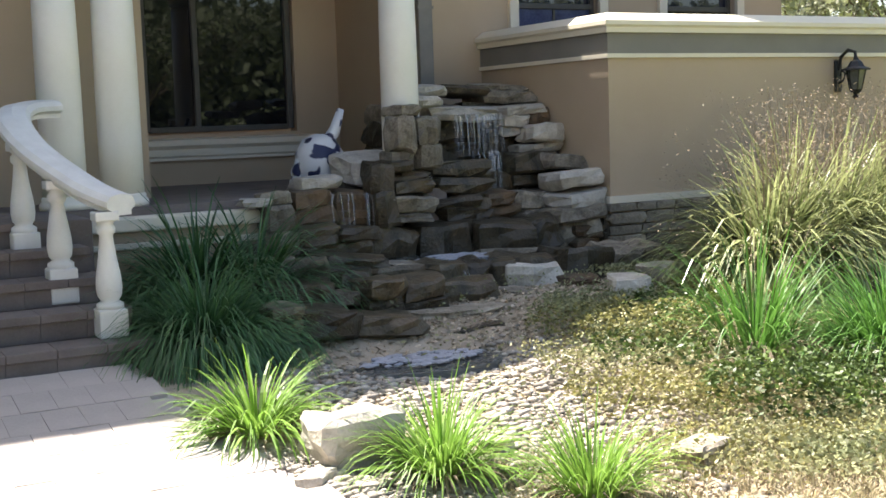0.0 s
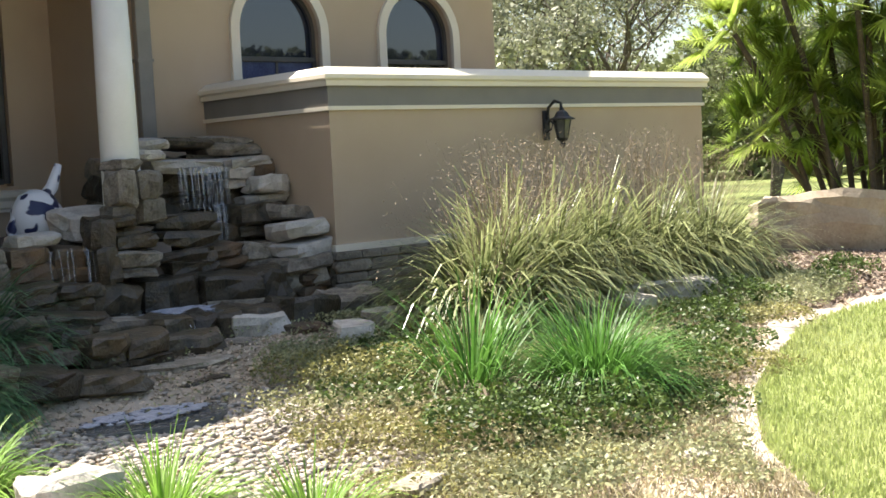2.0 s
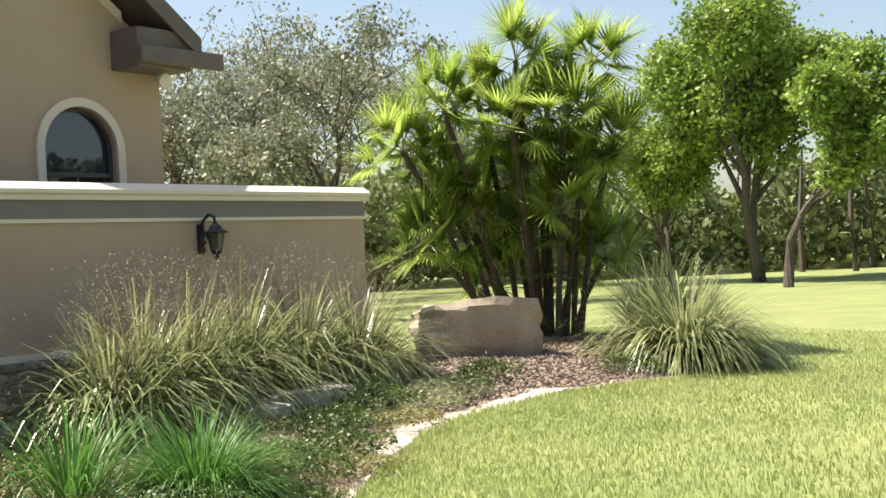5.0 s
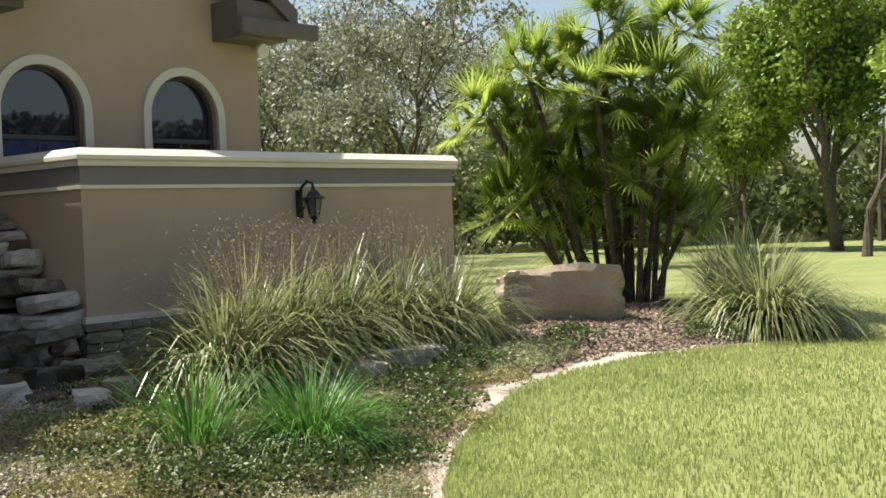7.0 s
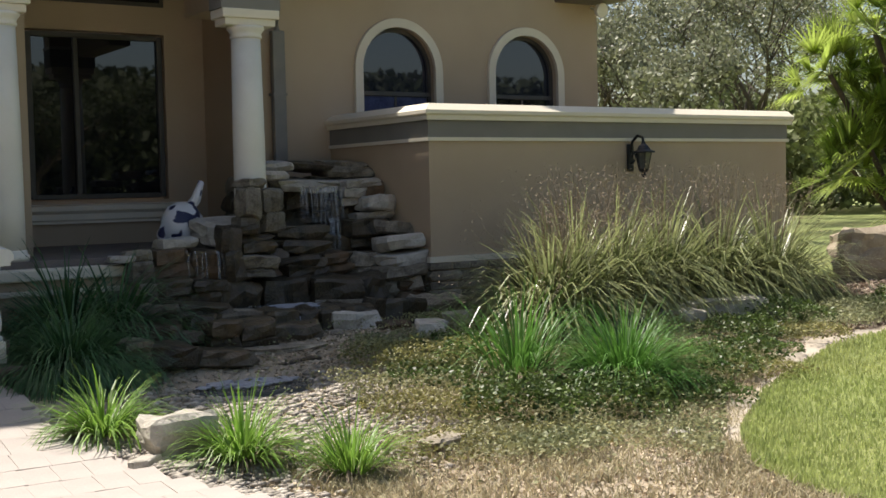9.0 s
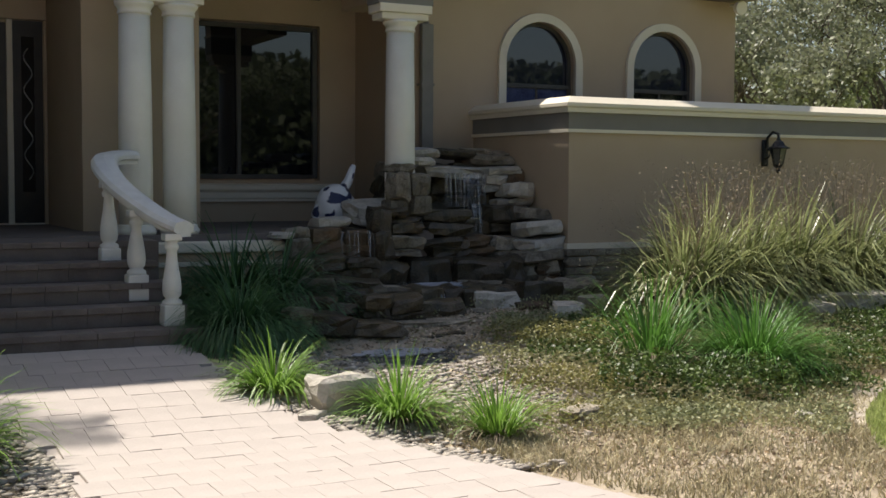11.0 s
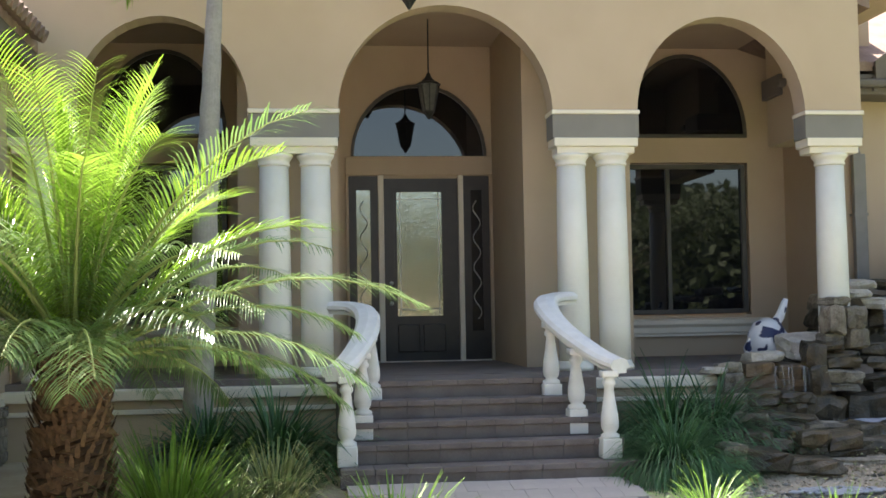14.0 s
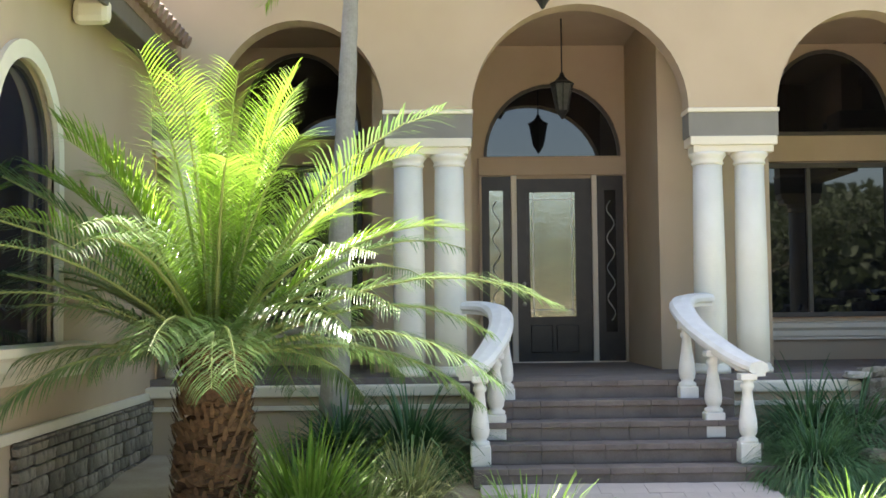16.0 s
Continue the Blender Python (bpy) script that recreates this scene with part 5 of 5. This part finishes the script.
def green_cover(x, y):
    if in_lawn(x, y) or y > -4.0 or x < 3.3:
        return 0.0
    d = y - edge_y(x)
    if d < 0.25 + 0.12 * math.sin(x * 3) or x > 11.2:
        return 0.0
    if y > -7.6 and x < 3.75 + 0.4 * noise.noise((y, 0, 0)) + max(0.0, y + 6.3) * 1.0:
        return 0.03
    k = noise.noise((x * 0.9, y * 0.9, 7)) + 0.35
    return max(0.05, min(1, k * 1.6)) * step_up(3.3, 4.2, x)


cover = scatter(80000, green_cover, 61, 3.3, 11.2, -9.6, -4.0)
litter("ground_cover", "low creeping green ground cover with dry patches", "ground cover", [(x, y, z + 0.10 * max(0, noise.noise((x * 1.7, y * 1.7, 3)) + 0.4)) for x, y, z in cover], 0.016, LEAF_GC, 62, 0.5, 0.09)


def leafy_mound(label, place, radius, height, count, size, m, seed):
    """A low creeping plant: small leaves over a lumpy dome."""
    r = np.random.RandomState(seed)
    x, y = place
    o = thing("creeping_plant", label, "plant", (x, y, rise(x, y)), "creeping plants in the bed")
    a, f = r.rand(count) * 2 * math.pi, np.sqrt(r.rand(count))
    lump = np.array([1 + 0.45 * noise.noise((math.cos(t) * 2 + seed, math.sin(t) * 2, q * 3)) for t, q in zip(a, f)])
    px, py = radius * f * np.cos(a) * lump, radius * f * np.sin(a) * lump
    pz = height * np.sqrt(np.clip(1 - f ** 2, 0, 1)) * lump * (0.55 + 0.5 * r.rand(count)) + 0.02
    p = np.stack([px, py, pz], 1)
    d = r.randn(count, 3)
    d[:, 2] *= 0.5
    d /= np.linalg.norm(d, axis=1)[:, None]
    e = np.cross(d, r.randn(count, 3))
    e /= np.linalg.norm(e, axis=1)[:, None]
    s = (size * (0.5 + r.rand(count)))[:, None]
    v = np.stack([p - d * s, p + e * s * 0.55, p + d * s, p - e * s * 0.55], 1).reshape(-1, 3)
    raw("foliage", v.tolist(), [(4 * i, 4 * i + 1, 4 * i + 2, 4 * i + 3) for i in range(count)], m, o)
    return o


CREEP = mat("creeper_leaf", (0.035, 0.065, 0.015), (0.13, 0.19, 0.045), 2.5, 0.45, 0, 12, trans=0.3, island=0.45)
for i, (x, y, rr, h, c) in enumerate(((4.75, -7.75, 0.5, 0.32, 1500), (5.45, -7.95, 0.55, 0.3, 1600), (5.95, -7.7, 0.4, 0.22, 900), (8.55, -6.45, 0.5, 0.2, 1200), (9.5, -6.05, 0.6, 0.24, 1500),
                                     (7.2, -7.2, 0.6, 0.2, 1400), (8.1, -7.0, 0.5, 0.16, 1000), (5.5, -6.0, 0.6, 0.18, 1300), (4.7, -6.6, 0.5, 0.14, 900), (12.0, -5.9, 0.35, 0.22, 700), (11.3, -6.1, 0.3, 0.16, 400), (14.0, -6.75, 0.5, 0.2, 700), (6.4, -8.0, 0.45, 0.16, 900))):
    leafy_mound("dense dark green creeping plant with tiny leaves", (x, y), rr, h, int(c * 1.7), 0.018, CREEP, 200 + i)
CREEPLIT = mat("yellowing_creeper_leaf", (0.16, 0.16, 0.05), (0.36, 0.33, 0.13), 2.5, 0.5, 0, 12, trans=0.3, island=0.45)
for i, (x, y, rr, h, c) in enumerate(((4.2, -7.3, 0.6, 0.14, 1200), (4.9, -6.1, 0.7, 0.18, 1500), (6.1, -5.7, 0.5, 0.2, 1100), (3.9, -8.2, 0.5, 0.1, 700), (7.6, -7.5, 0.5, 0.12, 900), (9.2, -6.7, 0.5, 0.13, 900), (4.6, -8.4, 0.5, 0.1, 700))):
    leafy_mound("low yellowing creeping plant over dry litter", (x, y), rr, h, c * 2, 0.014, CREEPLIT, 230 + i)


def dry_cover(x, y):
    if in_lawn(x, y) or x < 1.95 + 0.1 * math.sin(y * 3) + max(0, -7.5 - y) * 0.5:
        return 0.0
    if x > 10.2:
        return 0.12
    return 0.5 + 0.5 * max(0, noise.noise((x * 0.8, y * 0.8, 2)) + 0.3)


litter("leaf_litter", "tan dry leaves and pine straw over the bed", "leaf litter", scatter(46000, dry_cover, 63, 2.0, 16.5, -10.6, -4.2), 0.018, STRAW, 64, 0.22, 0.015)



def pine_cover(x, y):
    return 0.0 if in_lawn(x, y) or y - edge_y(x) < 0.2 else step_up(9.6, 10.8, x)


litter("pine_straw", "brown pine straw mulch round the boulder", "mulch", scatter(30000, pine_cover, 65, 9.6, 17.2, -7.6, -3.2), 0.026, PINE, 66, 0.3, 0.03)


def dry_bed(x, y):
    if in_lawn(x, y) or x < walk_edges(y)[1] + 0.15:
        return 0.0
    return step_up(-7.4, -8.3, y) * (0.25 + 0.75 * max(0, noise.noise((x * 1.6, y * 1.6, 5)) + 0.35))


DRYBLADE = mat("dry_grass_blade", (0.25, 0.22, 0.12), (0.56, 0.49, 0.33), 2.0, 0.8, 0, 20, trans=0.25, island=0.4)
tagged(blades_patch("dry_grass", scatter(16000, dry_bed, 67, 2.6, 7.5, -11.5, -7.4), 0.06, 0.009, DRYBLADE, 1.6), "thin dry grass and stalks over the bare bed", "grass", kind="stuff")
trnd = random.Random(12)
for k in range(9):
    tx, ty, ta, tl = trnd.uniform(3.4, 5.2), trnd.uniform(-9.6, -7.9), trnd.uniform(0, 6.28), trnd.uniform(0.3, 0.7)
    twig = part("twig", tube([(tx + tl * q * math.cos(ta + 0.3 * q), ty + tl * q * math.sin(ta + 0.3 * q), bumpy(tx + tl * q * math.cos(ta + 0.3 * q), ty + tl * q * math.sin(ta + 0.3 * q)) + 0.008) for q in (0, 0.35, 0.7, 1.0)], [0.008, 0.007, 0.006, 0.004], 6), TRUNK_F)
    tagged(twig, "thin fallen brown twig on the dry bed", "twig", "fallen twigs")


def frond_leaflets(verts, faces, base, ctrl, length, width, pairs, r, vee=0.3, droop=0.8):
    """Leaflets in two ranks along a curved stalk."""
    n = len(ctrl) - 1
    for i in range(pairs):
        t = 0.12 + 0.88 * i / pairs
        k = min(int(t * n), n - 1)
        f = t * n - k
        p = ctrl[k].lerp(ctrl[k + 1], f)
        d = (ctrl[k + 1] - ctrl[k]).normalized()
        side = d.cross(Vector((0, 0, 1)))
        side = side.normalized() if side.length > 1e-3 else Vector((1, 0, 0))
        up = side.cross(d)
        ln = length * (math.sin(math.pi * (0.12 + 0.8 * t)) ** 0.7) * r.uniform(0.85, 1.1)
        for s in (-1, 1):
            way = d * (0.55 + 0.5 * t) + side * s + up * (vee + r.uniform(-0.15, 0.15))
            ribbon(verts, faces, p, way, None, ln, width, droop, 3, 0.1)


def feather_palm(place, label, foot_r, top_r, trunk_h, fronds, flen, leaflet, seed, trunk_m, leaf_m, dark_m, boots=True, low=-0.35, lean=0.0):
    r = random.Random(seed)
    x, y = place
    o = thing("feather_palm", label, "palm", (x, y, rise(x, y)))
    rings = 26
    bm = bmesh.new()
    pts = [(0.02 * math.sin(i) * boots + lean * i / rings, 0.02 * math.cos(i * 0.7) * boots, trunk_h * i / rings) for i in range(rings + 1)]
    tube([(a, b, c) for a, b, c in pts], [(foot_r + (top_r - foot_r) * i / rings) * (1.0 + (0.06 if i % 2 else -0.03 if boots else 0)) for i in range(rings + 1)], 22, bm)
    for v in bm.verts:
        v.co += noise.noise_vector(v.co * 14) * (0.035 if boots else 0.004)
    part("trunk", bm, trunk_m, o)
    if boots:
        verts, faces = [], []
        for k in range(420):
            a, z = k * 2.39996, trunk_h * (k / 420)
            rr = foot_r + (top_r - foot_r) * z / trunk_h
            ribbon(verts, faces, (rr * math.cos(a), rr * math.sin(a), z), (0.55 * math.cos(a), 0.55 * math.sin(a), 1), None, r.uniform(0.06, 0.13), 0.05, -0.2, 2, 0.3)
        raw("fibre_coat", verts, faces, trunk_m, o)
    for k in range(fronds):
        a = k * 2.39996 + r.uniform(-0.2, 0.2)
        u = k / (fronds - 1)
        el = radians(85 - 74 * u ** 0.85 + r.uniform(-10, 10)) if fronds > 10 else radians(r.uniform(-10, 60))
        el = max(el, low)
        ln = flen * r.uniform(0.82, 1.1) * (0.8 + 0.2 * math.sin(math.pi * u))
        d = Vector((math.cos(a) * math.cos(el), math.sin(a) * math.cos(el), math.sin(el)))
        p = Vector((lean + 0.05 * math.cos(a), 0.05 * math.sin(a), trunk_h - 0.05))
        ctrl = [p.copy()]
        for s in range(8):
            d = (d + Vector((0, 0, -0.1 * (0.15 + s / 3.3)))).normalized()
            p = p + d * (ln / 8)
            ctrl.append(p.copy())
        fr = part("frond", tube(ctrl, [0.022 * (1 - 0.85 * i / 8) for i in range(9)], 5), RACHIS, o)
        verts, faces = [], []
        frond_leaflets(verts, faces, p, ctrl, leaflet * (0.85 if u > 0.6 else 1.0), 0.0165, int(56 * flen / 2), r, 0.55 - 0.35 * u, 0.45 + 0.5 * u)
        # backlit leaf colour on the upper fronds, darker copy below
        raw("foliage", verts, faces, dark_m if u > 0.42 else leaf_m, fr)
    return o


feather_palm((-2.96, -7.15), "sunlit feather palm with a thick fibrous brown trunk", 0.32, 0.25, 1.5, 60, 2.4, 0.54, 71, TRUNK_D, PALMGREEN, PALMDARK)
feather_palm((-2.33, -4.25), "slender palm with a smooth grey trunk before the porch", 0.15, 0.06, 5.3, 9, 1.5, 0.45, 72, TRUNK_G, PALMGREEN, PALMDARK, False, -0.6, 0.25)


def fan_leaf(verts, faces, p, d, size, r):
    """A pleated fan of narrow segments."""
    side = d.cross(Vector((0, 0, 1)))
    side = side.normalized() if side.length > 1e-3 else Vector((1, 0, 0))
    up = side.cross(d)
    tw = r.uniform(-1.0, 1.0)
    side = side * math.cos(tw) + up * math.sin(tw)
    fold = side.cross(d)
    for k in range(26):
        a = -1.75 + 3.5 * k / 25
        way = d * math.cos(a) + side * math.sin(a) + fold * 0.25 * abs(math.sin(a))
        ribbon(verts, faces, p, way, None, size * (0.8 + 0.25 * math.cos(a)) * r.uniform(0.9, 1.08), size * 0.085, 0.22, 3, 0.04)


def fan_palm(place, label, seed, stems):
    r = random.Random(seed)
    x, y = place
    o = thing("fan_palm_clump", label, "palm", (x, y, rise(x, y)))
    # (across the clump, height) of each crown; depth by chance
    tops = [(-0.25, 4.35), (0.95, 4.3), (-1.4, 3.6), (-0.9, 3.75), (0.05, 2.55), (-0.5, 2.4), (0.45, 3.3), (-1.6, 2.5), (-1.75, 1.55), (-1.05, 1.7), (0.7, 2.5), (-2.05, 3.0), (0.2, 3.6), (1.2, 3.0), (-0.1, 1.5), (0.5, 1.0), (-0.7, 0.8), (1.0, 1.2), (-0.35, 3.2), (-1.3, 2.1), (0.4, 1.9)]
    for k in range(stems):
        across, h = tops[k]
        deep = r.uniform(-0.7, 0.7)
        ex, ey = 0.52 * across + 0.85 * deep, -0.85 * across + 0.52 * deep
        ctrl = [Vector((ex * (0.45 + 0.25 * t + 0.3 * t * t), ey * (0.45 + 0.25 * t + 0.3 * t * t), h * t)) for t in (0, 0.25, 0.5, 0.75, 1.0)]
        part("stem", tube(ctrl, [0.05, 0.045, 0.042, 0.048, 0.04], 8), TRUNK_F, o)
        verts, faces, stalks = [], [], bmesh.new()
        top = ctrl[-1]
        for j in range(17 if h > 1.3 else 11):
            b = j * 2.4 + r.uniform(-0.3, 0.3)
            el = r.uniform(-0.55, 1.45)
            d = Vector((math.cos(b) * math.cos(el), math.sin(b) * math.cos(el), math.sin(el)))
            p = top + d * r.uniform(0.3, 0.55)
            tube([top, top.lerp(p, 0.5) + Vector((0, 0, 0.03)), p], 0.009, 4, stalks)
            fan_leaf(verts, faces, p, d, r.uniform(0.5, 0.76), r)
        cr = raw("fan_crown", verts, faces, FAN, o)
        part("leaf_stalk", stalks, RACHIS, cr)
    return o


fan_palm((16.1, -4.2), "clump of fan palms with dark slender leaning stems", 81, 21)


def tree(name, label, place, height, spread, trunk_r, m, seed, leaves, leaf, low=0.35, forks=6, stems=1, lean=(0.0, 0.0), puff=0.045):
    """A broadleaf tree: tapered trunks, forking limbs and clusters of small leaves round their ends."""
    r = random.Random(seed)
    nr = np.random.RandomState(seed)
    x, y = place
    o = thing(name, label, "tree", (x, y, rise(x, y) - 0.05))
    limbs, tips = [], []

    def limb(p, d, ln, rad, depth):
        pts = [p.copy()]
        for _ in range(4):
            d = (d + Vector((r.gauss(0, 0.16), r.gauss(0, 0.16), 0.06))).normalized()
            p = p + d * ln / 4
            pts.append(p.copy())
        limbs.append((pts, [rad * (1 - 0.14 * i) for i in range(5)], 6 if depth else 9))
        if depth >= 1:
            tips.extend((pts[3], pts[4]))
        if depth < 3:
            for _ in range(forks if depth == 0 else 3):
                a = r.uniform(0, 2 * math.pi)
                out = 0.75 if depth == 0 else 0.95
                nd = (d + Vector((math.cos(a) * out, math.sin(a) * out, r.uniform(-0.2, 0.4)))).normalized()
                limb(pts[r.choice((3, 4))], nd, ln * r.uniform(0.6, 0.85), rad * 0.5, depth + 1)
    for k in range(stems):
        a = 2 * math.pi * k / stems + 0.6
        out = 0.28 if stems > 1 else 0.06
        limb(Vector((0.12 * math.cos(a), 0.12 * math.sin(a), 0)) * (stems > 1), Vector((out * math.cos(a), out * math.sin(a), 1)).normalized(), height * low, trunk_r, 0)
    centres = np.array(tips)
    mid = np.median(centres[:, :2], axis=0)
    tall = centres[:, 2].max()
    wide = np.percentile(np.sqrt(((centres[:, :2] - mid) ** 2).sum(1)), 92)

    def settle(v):
        t = v[2] / tall
        return ((v[0] - mid[0] * t) * (1 + (spread / wide - 1) * min(1, t * 1.5)) + lean[0] * t, (v[1] - mid[1] * t) * (1 + (spread / wide - 1) * min(1, t * 1.5)) + lean[1] * t, v[2] * height * 0.93 / tall)
    bm = bmesh.new()
    for pts, rads, seg in limbs:
        tube([settle(q) for q in pts], rads, seg, bm)
    part("trunk", bm, BARK, o)
    centres = np.array([settle(c) for c in centres])
    pick = nr.randint(0, len(centres), leaves)
    p = centres[pick] + nr.randn(leaves, 3) * np.array([1.0, 1.0, 0.7]) * puff * height
    d = nr.randn(leaves, 3)
    d /= np.linalg.norm(d, axis=1)[:, None]
    e = np.cross(d, nr.randn(leaves, 3))
    e /= np.linalg.norm(e, axis=1)[:, None]
    s = (leaf * (0.5 + nr.rand(leaves)))[:, None]
    v = np.stack([p - d * s, p + e * s * 0.6, p + d * s, p - e * s * 0.6], 1).reshape(-1, 3)
    raw("crown", v.tolist(), [(4 * i, 4 * i + 1, 4 * i + 2, 4 * i + 3) for i in range(leaves)], m, o)
    return o


tree("oak_tree", "sunlit round-crowned live oak with forked dark trunks", (45.9, 4.3), 12.0, 3.9, 0.26, OAK_G, 91, 60000, 0.1, 0.34, 5, 2, puff=0.036)
tree("oak_tree", "smaller live oak leaning beside the round one", (40.5, 1.1), 8.6, 2.1, 0.2, OAK_G, 92, 20000, 0.095, 0.4, 4, 1, (1.4, -2.7), 0.036)
tree("oak_tree", "low yellow-green young oak at the wood's edge", (46.7, 8.6), 7.5, 3.2, 0.14, OAK_G, 93, 18000, 0.1, 0.36, 5, 2)
for i, (x, y, h, s) in enumerate(((30, 13, 10.0, 4.2), (36, 20, 13.0, 5.2), (27, 17.5, 10.5, 4.4), (42, 24, 14, 5.6), (33, 8.8, 7.6, 3.0), (47, 15, 9, 4.0), (24.5, 12, 7.0, 2.8))):
    tree("scrub_oak", "grey-green open scrub oak with twisted dark limbs", (x, y), h, s, 0.16, OAK_S, 100 + i, 9000, 0.075, 0.3, 6, 1 + i % 3, puff=0.03)


# distant woods
wr_ = np.random.RandomState(77)
wv, wf = [], []
n = 120000
ang = np.radians(wr_.uniform(2, 72, n))
dist = 62 + 22 * wr_.rand(n)
top = 5.2 + 2.6 * np.array([noise.noise((float(a) * 9, 0.5, 0.0)) for a in ang]) + 1.5 * np.array([noise.noise((float(a) * 40, 0.5, 0.0)) for a in ang])
px, py = dist * np.cos(ang) - 0.5, dist * np.sin(ang) - 14
pz = np.maximum(0.1, top * wr_.rand(n) ** 0.8 + 0.3)
p = np.stack([px, py, pz], 1)
d = wr_.randn(n, 3)
d /= np.linalg.norm(d, axis=1)[:, None]
e = np.cross(d, wr_.randn(n, 3))
e /= np.linalg.norm(e, axis=1)[:, None]
s = (0.24 * (0.5 + wr_.rand(n)))[:, None]
v = np.stack([p - d * s, p + e * s * 0.6, p + d * s, p - e * s * 0.6], 1).reshape(-1, 3)
tagged(raw("distant_woods", v.tolist(), [(4 * i, 4 * i + 1, 4 * i + 2, 4 * i + 3) for i in range(n)], WOODS), "olive-green woodland edge beyond the lawn", "woods", kind="stuff")
tb = bmesh.new()
tr_ = random.Random(9)
for k in range(70):
    a = radians(tr_.uniform(4, 70))
    dd = tr_.uniform(58, 80)
    x, y = dd * math.cos(a) - 0.5, dd * math.sin(a) - 14
    tube([(x, y, 0), (x + tr_.uniform(-0.4, 0.4), y, 2.5), (x + tr_.uniform(-1, 1), y, 6)], [0.16, 0.13, 0.05], 5, tb)
tagged(part("distant_trunks", tb, BARK), "thin dark trunks of the woodland edge", "woods", kind="stuff")
# unseen trees behind the camera, added for the panes to mirror
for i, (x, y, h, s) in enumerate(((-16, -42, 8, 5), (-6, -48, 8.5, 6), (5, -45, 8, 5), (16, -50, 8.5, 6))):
    tree("mirrored_oak", "unseen leafy oak, added for the panes to mirror", (x, y), h, s, 0.35, WOODS_S, 140 + i, 9000, 0.11, 0.3)

# unseen woodland behind them, leaves darkened so the panes mirror dark
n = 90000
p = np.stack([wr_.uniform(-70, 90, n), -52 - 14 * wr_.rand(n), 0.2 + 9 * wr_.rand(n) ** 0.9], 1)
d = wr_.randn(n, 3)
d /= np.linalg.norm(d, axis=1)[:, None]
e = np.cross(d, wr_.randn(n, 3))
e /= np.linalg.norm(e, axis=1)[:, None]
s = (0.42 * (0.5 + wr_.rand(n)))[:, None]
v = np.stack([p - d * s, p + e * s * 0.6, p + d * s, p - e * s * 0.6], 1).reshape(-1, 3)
tagged(raw("street_woods", v.tolist(), [(4 * i, 4 * i + 1, 4 * i + 2, 4 * i + 3) for i in range(n)], WOODS_S), "unseen darkened woodland edge, added for the panes to mirror", "woods", kind="stuff")
